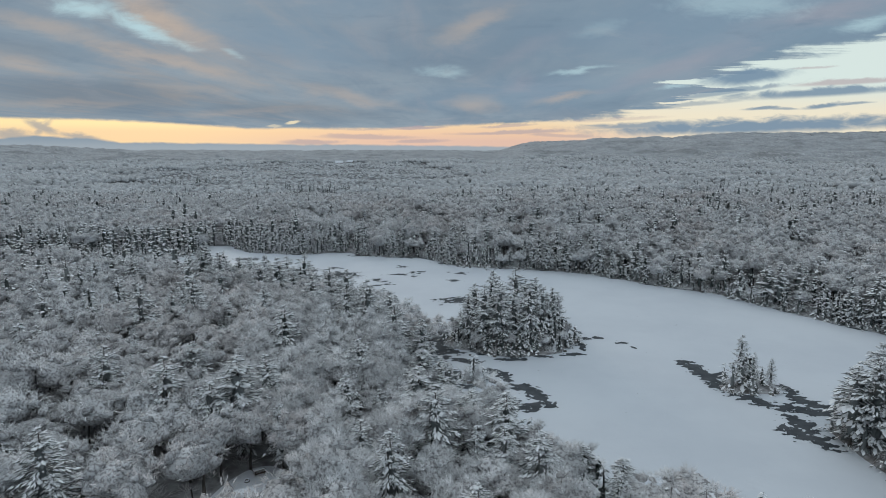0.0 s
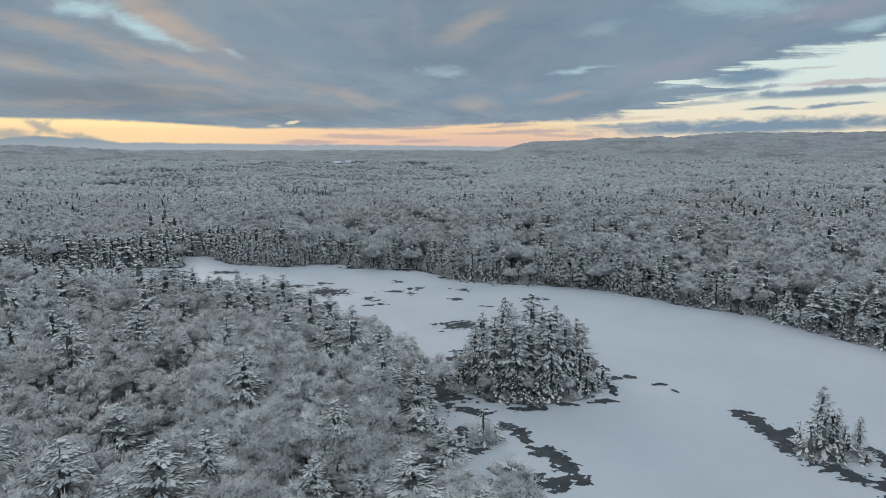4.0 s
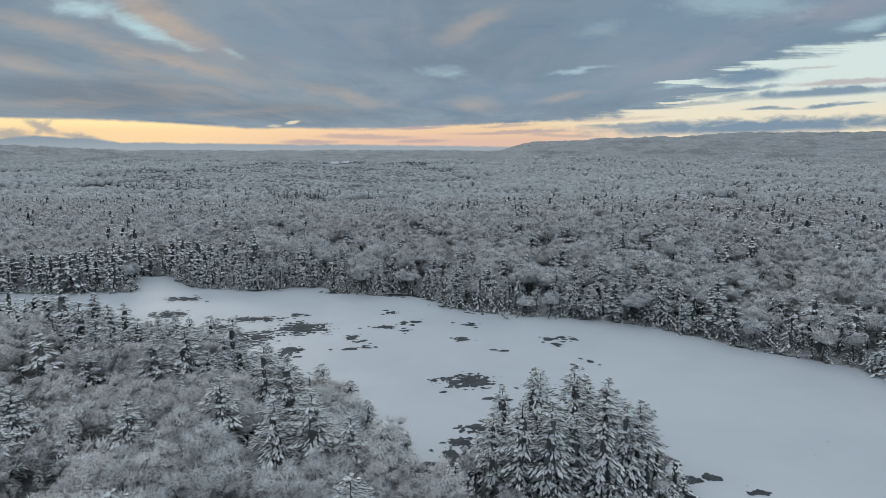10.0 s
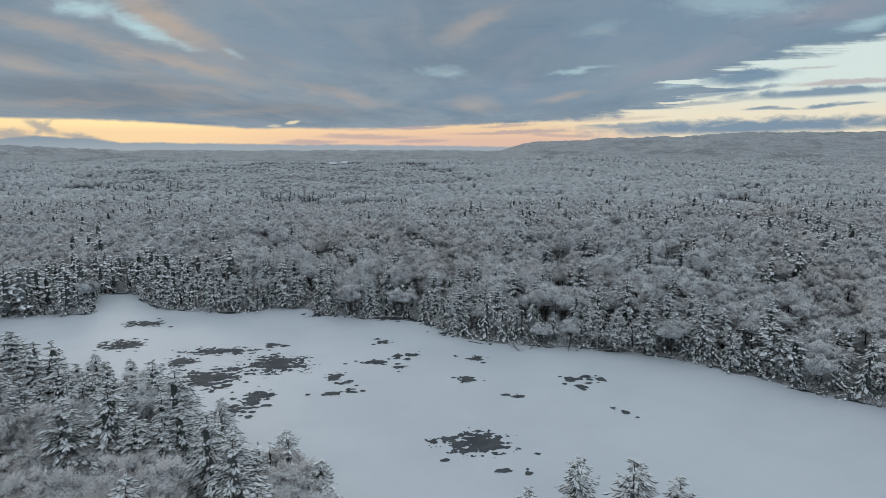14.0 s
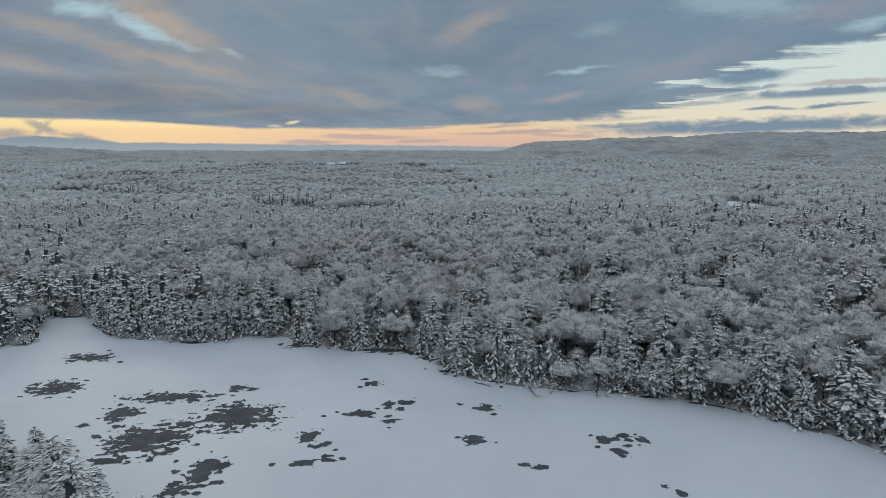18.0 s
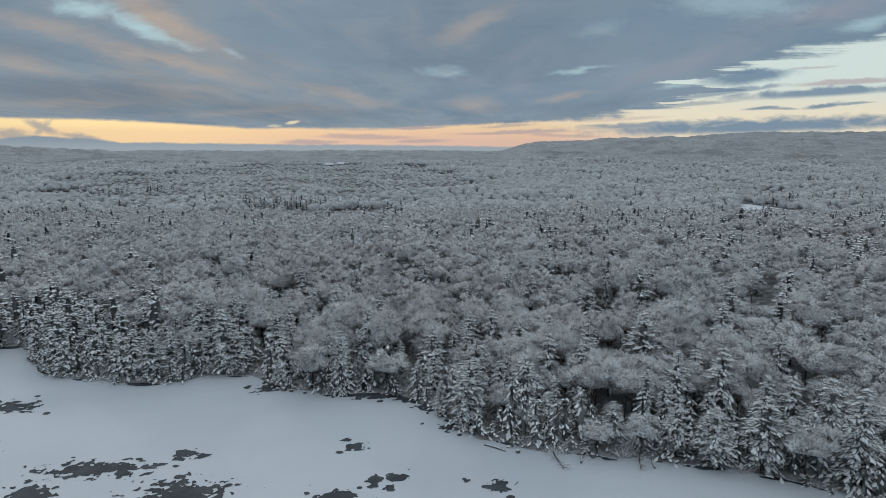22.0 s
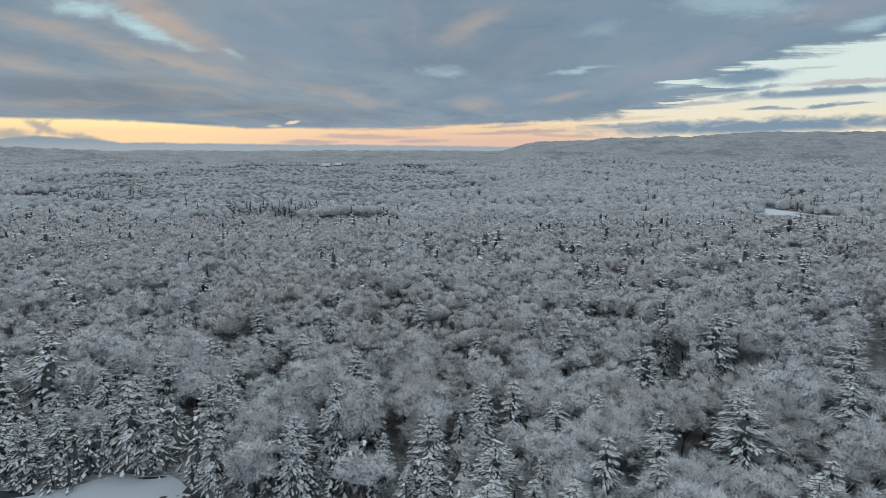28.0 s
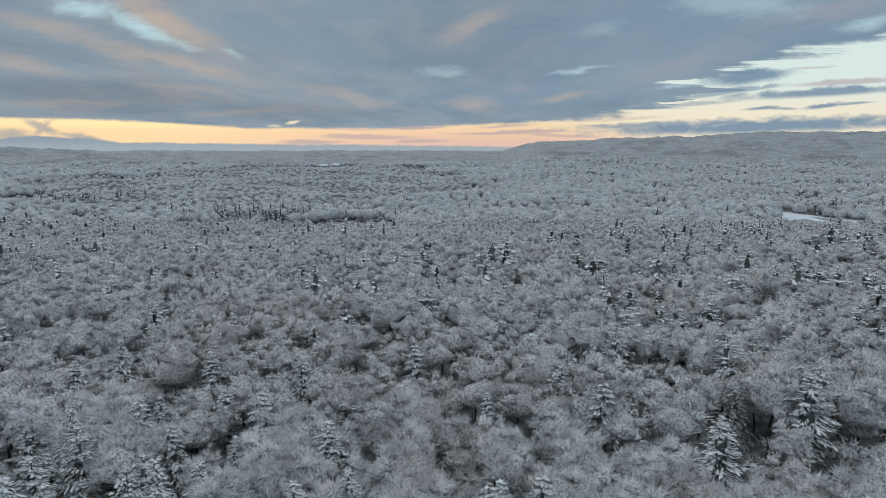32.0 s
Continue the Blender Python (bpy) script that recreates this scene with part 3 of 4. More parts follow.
def fir(seed, h=12.0, r=2.9, count=112, fingers=14, pine=False, cover=0.9, sides=6, bare=0.03, grain=0.42):
    """A snow-laden conifer: trunk, a dark inner cone, and boughs set in a spiral, each carrying hanging fingers of needles, dark below with a pad of snow on top. Pines are broad at the shoulder and open between their tiers."""
    g = np.random.RandomState(seed)
    trunk = tube([(0, 0, -0.6), (g.normal() * 0.05, g.normal() * 0.05, h * 0.5), (0, 0, h * 0.97)], [0.015 * h, 0.010 * h, 0.02], sides)

    def reach(f):
        return (1 - f ** 1.9) ** 0.85 * np.minimum(1, 0.62 + 1.1 * f) if pine else (1 - f) ** 0.68

    f = ((np.arange(count) + 0.5) / count) ** 0.85
    if pine:
        f = np.clip(f + 0.03 * np.sin(f * 40 + g.uniform(0, 6)), 0, 0.985)
    l = r * reach(f) * g.uniform(0.62, 1.2, count) + 0.22
    droop = (0.34 - 0.5 * f if pine else 0.62 - 0.5 * f) + g.normal(size=count) * 0.12
    a = np.arange(count) * 2.39996 + g.normal(size=count) * 0.6
    f = np.clip(f + g.normal(size=count) * 0.018, 0.0, 0.99)
    up = np.array([0, 0, 1.0])
    n = count * fingers
    A, L, D = np.repeat(a, fingers), np.repeat(l, fingers), np.repeat(droop, fingers)
    u = np.clip(np.tile(np.linspace(0.3, 1.0, fingers), count) + g.normal(size=n) * 0.09, 0.15, 1.08)
    hand = np.tile(np.where(np.arange(fingers) % 2, 1.0, -1.0), count) * g.uniform(0.2, 1.0, n) * np.clip(1.25 - u, 0.1, 1)
    o = np.stack([np.cos(A), np.sin(A), 0 * A], 1)
    side = np.stack([-o[:, 1], o[:, 0], 0 * A], 1)
    root = np.repeat(h * (bare + (0.985 - bare) * f), fingers)
    b = (0.30 + 0.18 * L) * g.uniform(0.55, 1.45, n) * grain ** 0.6
    way = unit(o * 0.8 + side * (hand * 1.1)[:, None] + up * (-D * 0.7 - 0.06 - 0.26 * u + g.normal(size=n) * 0.16)[:, None])
    q = o * (L * u * 0.86)[:, None] + side * (hand * 0.25 * L)[:, None] + up * (root + 0.12 * L * u - D * L * u ** 1.6 + g.normal(size=n) * 0.06)[:, None]
    across = unit(np.cross(way, up) + g.normal(size=(n, 3)) * 0.12)
    made = []
    for lying in (False, True):
        w = (b * 0.38 * grain ** 0.5)[:, None]
        c = q + up * (0.10 * grain ** 0.5 if lying else -0.05 * grain)
        sag = up * (b * (0.16 if lying else 0.22))[:, None]
        v = np.stack([c - way * (b * 0.45)[:, None], c - across * w - sag + way * (0.2 * b)[:, None], c + way * (b * (0.88 if lying else 1.0))[:, None] - sag * 0.5, c + across * w - sag + way * (0.2 * b)[:, None]], 1)
        v = v[g.rand(n) < (cover if lying else 0.72)]
        k = np.arange(len(v))[:, None, None] * 4
        made.append((v.reshape(-1, 3), (np.array([[0, 2, 1], [0, 3, 2]])[None] + k).reshape(-1, 3)))
    z = np.linspace(bare + 0.04, 0.82, 5)
    cone, ct = tube(np.stack([0 * z, 0 * z, z * h], 1), r * (0.22 if grain < 1 else 0.14) * reach(z) + 0.04, 5)
    cone = cone + g.normal(size=cone.shape) * 0.06 * r
    return trunk, join((cone, ct), made[0]), made[1]


def dome(seed, r, z0, z1, ring=7):
    """A ragged closed crown of few faces."""
    g = np.random.RandomState(seed)
    v = [(g.normal() * 0.15 * r, g.normal() * 0.15 * r, z1)]
    for k, (share, lift) in enumerate(((0.62, 0.78), (1.0, 0.36), (0.7, 0.0))):
        for j in range(ring):
            a = (j + 0.5 * k) * 6.2832 / ring + g.normal() * 0.12
            q = r * share * g.uniform(0.82, 1.16)
            v.append((q * math.cos(a), q * math.sin(a), z0 + (z1 - z0) * (lift + g.normal() * 0.06)))
    t = [(0, 1 + j, 1 + (j + 1) % ring) for j in range(ring)]
    for k in range(2):
        for j in range(ring):
            p, q = 1 + k * ring + j, 1 + k * ring + (j + 1) % ring
            t += [(p, p + ring, q), (q, p + ring, q + ring)]
    return np.array(v), np.array(t)


def shrub(seed, h=2.4, r=1.6, twigs=110, width=0.09):
    """A low thicket of frosted stems."""
    g = np.random.RandomState(seed)
    base = g.normal(size=(twigs, 3)) * (0.3 * r, 0.3 * r, 0.0)
    way = unit(base * 0.9 + g.normal(size=(twigs, 3)) * 0.45 + (0, 0, 0.9))
    return thorns(g, base, way, h * g.uniform(0.5, 1.05, twigs), width)


def part(name, piece, mat, parent, label=""):
    """One mesh object under a thing, from (verts, tris) or a ready mesh."""
    me = piece if hasattr(piece, "polygons") else mesh_of(name, piece[0], piece[1], [mat], smooth=name in ("crown", "snow_cover", "stems"))
    ob = new(name, me)
    ob.parent = parent
    return tagged(ob, label) if label else ob


def as_thing(name, pieces, label, category, group):
    """A tree with its parts under an Empty at its foot."""
    root = tagged(new(name), label, category, group)
    root.empty_display_size = 0.3
    for n, p, m in pieces:
        part(n, p, m, root)
    return root


def flat(pieces):
    """Template arrays (verts, tris, material index) of a tree with up to four materials."""
    vs, ts, ms, k = [], [], [], 0
    for v, t, m in pieces:
        vs.append(v), ts.append(t + k), ms.append(np.full(len(t), m))
        k += len(v)
    return np.concatenate(vs), np.concatenate(ts), np.concatenate(ms)


MATS = [BARK, FROST, NEEDLE, SNOW, FAR, CORE]


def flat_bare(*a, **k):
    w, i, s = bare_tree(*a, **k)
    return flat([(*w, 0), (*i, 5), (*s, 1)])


def flat_fir(*a, **k):
    t, d, s = fir(*a, **k)
    return flat([(*t, 0), (*d, 2), (*s, 3)])


def grown(name, templates, which, x, y, z, turn, wide, tall, label, category):
    """Many trees in one mesh: templates set down at x, y, z."""
    V, T, M, k = [], [], [], 0
    for n, (v, t, m) in enumerate(templates):
        sel = np.where(which == n)[0]
        if not len(sel):
            continue
        c, s = np.cos(turn[sel])[:, None], np.sin(turn[sel])[:, None]
        w, q = wide[sel][:, None], tall[sel][:, None]
        P = np.stack([(v[:, 0] * c - v[:, 1] * s) * w + x[sel][:, None], (v[:, 0] * s + v[:, 1] * c) * w + y[sel][:, None], v[:, 2] * q + z[sel][:, None]], -1)
        V.append(P.reshape(-1, 3))
        T.append((t[None] + (np.arange(len(sel)) * len(v))[:, None, None] + k).reshape(-1, 3))
        M.append(np.tile(m, len(sel)))
        k += len(sel) * len(v)
    ob = new(name, mesh_of(name, np.concatenate(V), np.concatenate(T), MATS, np.concatenate(M), smooth=True))
    return tagged(ob, label, category, kind="stuff")


# ------------------------------------------------------------------ where the trees stand
rng = np.random.RandomState(7)


def scatter(x0, x1, y0, y1, gap):
    """A jittered grid of places."""
    x, y = np.meshgrid(np.arange(x0, x1, gap), np.arange(y0, y1, gap), indexing="ij")
    x = x + rng.uniform(-0.42, 0.42, x.shape) * gap + 0.5 * gap * (np.arange(x.shape[1]) % 2)
    y = y + rng.uniform(-0.42, 0.42, y.shape) * gap
    return x.ravel(), y.ravel()


# clearings: (x, y, half width, half depth)
CLEAR = [(-27.5, 80, 6, 14), (85, 249, 4.6, 3.6), (113, 222, 5.5, 4.5), (320, 770, 34, 42), (-325, 1735, 125, 62), (-52, 186, 4, 3), (-68, 202, 3.5, 3), (-115, 702, 95, 26)]

TRACK = [(66, 300), (76, 314), (96, 342), (134, 405), (150, 450)]     # a narrow cut through the woods


def forest_floor(x, y):
    """True where a tree may stand."""
    ok = from_shore(x, y) > 0.2
    for cx, cy, rx, ry in CLEAR:
        ok &= np.hypot((x - cx) / rx, (y - cy) / ry) > 1
    for cx, cy, rx, ry in ISLANDS:
        ok &= np.hypot((x - cx) / rx, (y - cy) / ry) > 1.25
    for (ax, ay), (bx, by) in zip(TRACK, TRACK[1:]):
        f = np.clip(((x - ax) * (bx - ax) + (y - ay) * (by - ay)) / ((bx - ax) ** 2 + (by - ay) ** 2), 0, 1)
        ok &= np.hypot(x - ax - f * (bx - ax), y - ay - f * (by - ay)) > 2.0
    return ok


def pine_share(x, y):
    """How many of the trees are conifers, by place."""
    s = from_shore(x, y)
    p = 0.12 + 0.18 * ramp(wave(x, y, 90, 31), 0.1, 0.9)
    p = p + 0.62 * (1 - ramp(s, 5, 20)) * (y > 215) + 0.1 * (1 - ramp(s, 6, 24)) * (x > 60)
    p = p + 0.75 * (1 - ramp(s, 14, 34)) * (x < -40) * (y > 280)
    p = p + 0.35 * (1 - ramp(s, 8, 22)) * (y <= 215) + 0.3 * (y < 190) * (x < -40)
    p = p + 0.22 * ramp(abs(x + 20), 100, 350) * ramp(y, 150, 300)
    p = p + 0.30 * ramp(x, 10, 60) * ramp(y, 270, 320) * (1 - ramp(y, 480, 620))
    p = p + 0.7 * (np.hypot((x + 130) / 90, (y - 738) / 20) < 1) + 0.9 * (np.hypot((x + 30) / 12, (y - 745) / 30) < 1)
    p = p + 0.8 * (np.hypot((x - 400) / 75, (y - 800) / 32) < 1) - 0.15 * ramp(y, 850, 950)
    p = p + 0.3 * (x < -12) * (y > 150) * (y < 235)
    return np.clip(p, 0.03, 0.9)


# conifers that stand out, by place
MARKS_SHORE = [(-37, 299), (-23, 294), (-10, 299), (-53, 306), (-33, 314), (-21, 307), (52, 275), (87, 288), (70, 288), (43, 293), (30, 291), (27, 282), (21, 285),
               (17, 303), (6, 307), (6, 282), (102, 316), (120, 366), (106, 334), (57, 268), (66, 256), (51, 285), (77, 369), (31, 349), (33, 378), (42, 378),
               (49, 368), (42, 351), (47, 339), (57, 349), (55, 331), (55, 326), (58, 315), (81, 345), (112, 399), (111, 418), (103, 418), (68, 421), (86, 438)]
MARKS_WOODS = [(68, 467), (9, 432), (15, 394), (11, 373), (3, 364), (-2, 393), (-6, 345), (-17, 338), (-17, 320), (-39, 389), (-50, 422), (-42, 416), (-37, 352),
               (-26, 344), (-45, 364), (-53, 359), (-62, 351), (-68, 346), (-92, 357), (-152, 464), (-93, 420), (-42, 326), (-57, 326), (-32, 325), (-30, 332),
               (-13, 311), (-2, 310), (11, 307), (17, 299), (24, 302), (35, 313), (38, 320), (6, 330), (23, 326), (22, 342), (-43, 346), (-31, 426), (41, 451)]
MARKS_POINT = [(-84, 220), (-79, 217), (-69, 210), (-82, 210), (-41, 195), (-34, 188), (-52, 195), (-46, 191), (-35, 167), (-60, 107), (-48, 117), (-72, 146),
               (-110, 194), (-102, 202), (-63, 155), (-70, 158), (-56, 190), (-45, 203), (-72, 204), (-10, 138), (-13, 158), (-4, 139), (-33, 98), (-37, 96),
               (-31, 107), (-34, 133), (-16, 104), (-46, 100), (-3, 100), (6, 98), (0, 89), (-6, 78), (15, 81), (78, 104), (81, 108), (80, 99), (83, 103), (78, 110), (84, 112)]
MARKS = np.array(MARKS_SHORE + MARKS_WOODS + MARKS_POINT, float)


def apart_from_marks(x, y, gap=2.6):
    """True where no marked tree stands close."""
    ok = np.ones(x.shape, bool)
    for mx, my in MARKS:
        ok &= (x - mx) ** 2 + (y - my) ** 2 > gap * gap
    return ok


# close woods, on both sides of the pond
x, y = scatter(-112, 132, 62, 392, 5.4)
seen = (abs(x) < 0.75 * y + 12) & forest_floor(x, y) & apart_from_marks(x, y)
x, y = x[seen], y[seen]
is_pine = rng.rand(len(x)) < pine_share(x, y) * np.where(from_shore(x, y) < 22, 1.0, 0.3)
z = land(x, y)
turn = rng.uniform(0, 6.28, len(x))
big = rng.uniform(0.72, 1.3, len(x))
shore_d = from_shore(x, y)
tall = big * rng.uniform(0.85, 1.15, len(x)) * np.where(shore_d < 8, 0.8, 1.0)
FIRS = [dict(seed=1), dict(seed=2, r=2.5), dict(seed=3, pine=True, r=3.9, h=15, bare=0.12), dict(seed=4, h=13.5, r=3.3, count=120), dict(seed=5, pine=True, r=3.4, h=14, bare=0.1)]
which_fir = rng.randint(0, len(FIRS), len(x))
which_bare = rng.randint(0, 4, len(x))
rank = np.maximum(abs(x) / 0.713, np.maximum(y - 238, 95)) + 0.02 * shore_d


def pick(mask, count):
    """The places of a kind nearest to the flight line."""
    ids = np.where(mask)[0]
    return ids[np.argsort(rank[ids], kind="stable")][:count]


near_fir, near_bare = pick(is_pine, 165), pick(~is_pine, 300)
FIR_LABELS = ["snow-laden hemlock with dense drooping boughs", "narrow snow-covered spruce among frosted trees", "tall white pine with open snowy boughs",
              "broad snow-laden fir with white drooping boughs", "white pine with uneven snow-capped boughs"]
masters = []
for n, spec in enumerate(FIRS):
    t, d, s = fir(**spec)
    masters.append(as_thing("conifer", [("trunk", t, BARK), ("crown", d, NEEDLE), ("snow_cover", s, SNOW)], FIR_LABELS[n], "conifer tree", "snowy conifers round the pond"))
BARE_SPEC = [dict(seed=11), dict(seed=12, r=3.8, h=10.5), dict(seed=13, r=3.0, h=12.5), dict(seed=14, r=3.5, h=10.5)]
bare_masters = []


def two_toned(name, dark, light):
    """One crown: inner twigs with shade put into their colour, and frosted outer ones."""
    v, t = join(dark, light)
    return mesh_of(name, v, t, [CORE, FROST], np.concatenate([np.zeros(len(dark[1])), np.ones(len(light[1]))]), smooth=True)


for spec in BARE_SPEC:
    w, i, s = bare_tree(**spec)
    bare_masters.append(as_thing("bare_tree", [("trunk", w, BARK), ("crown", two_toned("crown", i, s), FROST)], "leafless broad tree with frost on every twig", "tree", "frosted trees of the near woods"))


used = set()


def plant(master, px, py, pz, spin, wide, high):
    """The master itself at its first place, copies after that."""
    m = pose(px, py, pz, 0, 0, math.degrees(spin)) @ Matrix.Diagonal((wide, wide, high, 1))
    if master not in used:
        used.add(master)
        master.matrix_basis = m
        return master
    made = copy_thing(master, Matrix.Identity(4))
    made.matrix_basis = m
    return made


# the island's tall pines, the islet's small ones: (x, y, height)
ISLAND_TREES = [(8, 163, 14), (12, 160, 17), (16, 158, 18), (20, 160, 15), (24, 159, 18), (28, 162, 16), (31, 165, 15), (33, 168, 13), (10, 170, 15),
                (15, 168, 19), (21, 167, 20), (27, 169, 17), (17, 175, 16), (25, 176, 15), (31, 173, 12), (6, 168, 8), (14, 164, 12), (18, 164, 13), (26, 165, 13), (23, 163, 11), (68.5, 134, 12), (71, 133, 8), (75, 133, 7)]
for k, (px, py, hh) in enumerate(ISLAND_TREES):
    n = (2, 4, 2, 4, 0)[k % 5]
    spec = FIRS[n].get("h", 12.0)
    plant(masters[n], px, py, float(land(px, py)), k * 1.7, hh / spec * (1.05 if hh > 12 else 0.85), hh / spec)
for k, (px, py) in enumerate(MARKS):
    n = (2, 4)[k % 2] if (px > 24 and py > 290 or py < 215) else (0, 3, 1)[k % 3]
    hh = (15.0 + 2.5 * math.sin(k * 2.3) + (1.5 if py < 225 else 0) - (2.5 if py > 306 else 0)) / FIRS[n].get("h", 12.0) * (0.8 if py < 306 and py > 230 and px < 12 else 1.0)
    plant(masters[n], px, py, float(land(px, py)), k * 2.1, hh * (1.2 + 0.12 * math.sin(k * 5.1)), hh * 0.95)
for i in near_fir:
    n = which_fir[i]
    plant(masters[n], x[i], y[i], z[i], turn[i], big[i] * 1.16, tall[i] * 0.9)
# a few bare trees on the island, one lone bush on its own patch
for k, (px, py, size) in enumerate(((4.5, 165, 0.6), (10, 157.5, 0.5), (19, 155.5, 0.42), (33.5, 160.5, 0.45), (36, 168, 0.4), (28, 157, 0.4))):
    plant(bare_masters[k % 4], px, py, float(land(px, py)), k * 1.3, size, size * 1.1)
for i in near_bare:
    plant(bare_masters[which_bare[i]], x[i], y[i], z[i], turn[i], big[i] * 1.14, tall[i])

bush = as_thing("bush", [("stems", shrub(99, 5.0, 2.0, 560, 0.10), FROST)], "round frosted bush standing alone on a snowy hummock", "bush", "")
bush.matrix_basis = pose(8.5, 137, float(land(8.5, 137)))

rest = np.ones(len(x), bool)
rest[near_fir] = rest[near_bare] = False
low_firs = [flat_fir(**{**s, "count": 50, "fingers": 6, "sides": 4, "grain": 0.85}) for s in FIRS]
low_bares = [flat_bare(**{**s, "puffs": 10, "sprays": 80, "twigs": 3, "width": 0.10, "long": 0.9, "sides": 4, "seg": 6, "rows": 2, "limbs": False}) for s in BARE_SPEC]
both = np.where(is_pine, which_fir, len(FIRS) + which_bare)
grown("near_woods", low_firs + low_bares, both[rest], x[rest], y[rest], z[rest], turn[rest], big[rest] * np.where(is_pine[rest], 1.14, 1.18), tall[rest] * np.where(is_pine[rest], 0.9, 1.0),
      "close frosted woods with snowy conifers among bare trees", "woods")

# thickets along every shore
x, y = scatter(-200, 150, 66, 336, 2.3)
s = from_shore(x, y)
ok = (s > -0.1) & (s < 5.0) & (abs(x) < 0.75 * y + 12) & (np.hypot(x - 86, y - 251) > 4.5) & (np.hypot(x - 113, y - 222) > 7)
x, y, s = x[ok], y[ok], s[ok]
tip_h = rng.uniform(0.5, 1.35, len(x)) * (0.6 + 0.3 * np.clip(s, 0, 4))
thickets = [flat([(*shrub(70 + k, 2.2, 1.8, 60, 0.09), 1)]) for k in range(3)] + [flat_fir(75, 4.5, 1.9, 14, 3, cover=0.8, sides=3, grain=1.0)]
grown("shore_thicket", thickets, rng.choice(4, len(x), p=(0.1, 0.1, 0.1, 0.7)), x, y, land(x, y), rng.uniform(0, 6.28, len(x)), 0.8 + 0.3 * tip_h, tip_h,
      "low frosted shrubs and young hemlocks along the shore", "shrubs")

# undergrowth between the close trees
x, y = scatter(-112, 132, 62, 392, 4.6)
ok = (abs(x) < 0.75 * y + 8) & (from_shore(x, y) > 5) & forest_floor(x, y)
x, y = x[ok], y[ok]
tip_h = rng.uniform(0.5, 1.2, len(x))
grown("undergrowth", [flat([(*shrub(170 + k, 2.0, 1.9, 56, 0.085), 1)]) for k in range(3)], rng.randint(0, 3, len(x)), x, y, land(x, y), rng.uniform(0, 6.28, len(x)),
      rng.uniform(0.9, 1.4, len(x)), tip_h, "low frosted undergrowth between the close trees", "shrubs")

# open snow: the yard, the far fields
for cx, cy, rx, ry in CLEAR:
    n = 9 if rx < 10 else 25
    u, w = np.meshgrid(np.linspace(-1.05, 1.05, n), np.linspace(-1.05, 1.05, n), indexing="ij")
    fx, fy = cx + rx * u * np.sqrt(1 - w * w / 2.2), cy + ry * w * np.sqrt(1 - u * u / 2.2)
    if rx in (95, 4.6):
        continue
    field = new("snow_field", mesh_of("snow_field", *sheet(fx, fy, land(fx, fy) + 0.10 if cy < 400 else land(fx, fy) + 0.5), [ROOFSNOW], smooth=True))
    tagged(field, "open snow-covered clearing in the woods", "snow field", kind="structure")

# middle woods
far_edge = 700
x, y = scatter(-545, 545, -10, far_edge, 6.0)
inner = (abs(x) < 110) & (y < 390) & (y > 62) & (abs(x) < 0.75 * y + 12)
seen = (abs(x) < 0.75 * y + 15 + 10 * (y < 330)) & ~inner & ~((x >= 110) & (x < 130) & (y < 390) & (y > 62) & (x < 0.75 * y + 12)) & forest_floor(x, y)
x, y = x[seen], y[seen]
is_pine = rng.rand(len(x)) < pine_share(x, y) * np.where(from_shore(x, y) < 25, 1.0, 0.55)
big = rng.uniform(0.75, 1.3, len(x)) * (1 + 0.12 * wave(x, y, 60, 41))
tall = 0.5 + 0.5 * big * rng.uniform(0.85, 1.12, len(x))
mid_firs = [flat_fir(s["seed"] + 50, s.get("h", 12.0), s.get("r", 2.9), 26, 4, True, cover=0.88, sides=3, grain=1.15) for s in FIRS]
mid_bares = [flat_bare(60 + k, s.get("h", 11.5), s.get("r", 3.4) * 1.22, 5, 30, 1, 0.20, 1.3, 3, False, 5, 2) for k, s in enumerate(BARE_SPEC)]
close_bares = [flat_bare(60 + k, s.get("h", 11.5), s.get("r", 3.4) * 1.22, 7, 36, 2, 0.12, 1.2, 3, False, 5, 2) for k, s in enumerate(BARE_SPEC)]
tall = np.where(is_pine, tall * 0.92, tall)
big = np.where(is_pine, big * 1.35, big)
which = np.where(is_pine, rng.randint(0, len(FIRS), len(x)), len(FIRS) + rng.randint(0, 4, len(x)) + 4 * (y < 530))
grown("middle_woods", mid_firs + mid_bares + close_bares, which, x, y, land(x, y), rng.uniform(0, 6.28, len(x)), big, tall,
      "wide frosted forest dotted with snowy conifers", "woods")

# outer woods
x, y = scatter(-1420, 1420, far_edge, 1880, 10.8)
seen = (abs(x) < 0.75 * y + 20) & forest_floor(x, y)
x, y = x[seen], y[seen]
is_pine = rng.rand(len(x)) < 0.3 * pine_share(x, y)
big = rng.uniform(1.1, 1.5, len(x)) * (1 + 0.15 * wave(x, y, 90, 42))
scrub = np.hypot((x + 250) / 290, (y - 1230) / 460) < 1 + 0.12 * wave(x, y, 200, 44)
big = np.where(scrub, big * 0.66, big)
is_pine &= ~scrub
out_firs = [flat_fir(80 + k, 12.0, 3.4, 12, 2, True, cover=0.85, sides=3, grain=2.0) for k in range(2)]


def puff_tree(seed):
    """A small far crown: a lobed dome with a few broad sprays."""
    g = np.random.RandomState(seed)
    n = 6
    d = unit(g.normal(size=(n, 3)) + (0, 0, 1.2))
    v, t = thorns(g, d * (2.6, 2.6, 2.6) + (0, 0, 6.8), unit(d + g.normal(size=(n, 3)) * 0.5), g.uniform(0.9, 1.6, n), g.uniform(0.5, 0.9, n))
    return flat([(v, t, 1), (*lumpy(seed, 5.3, 0.8, 10.0, 7, 3, 7, 0.26), 4)])


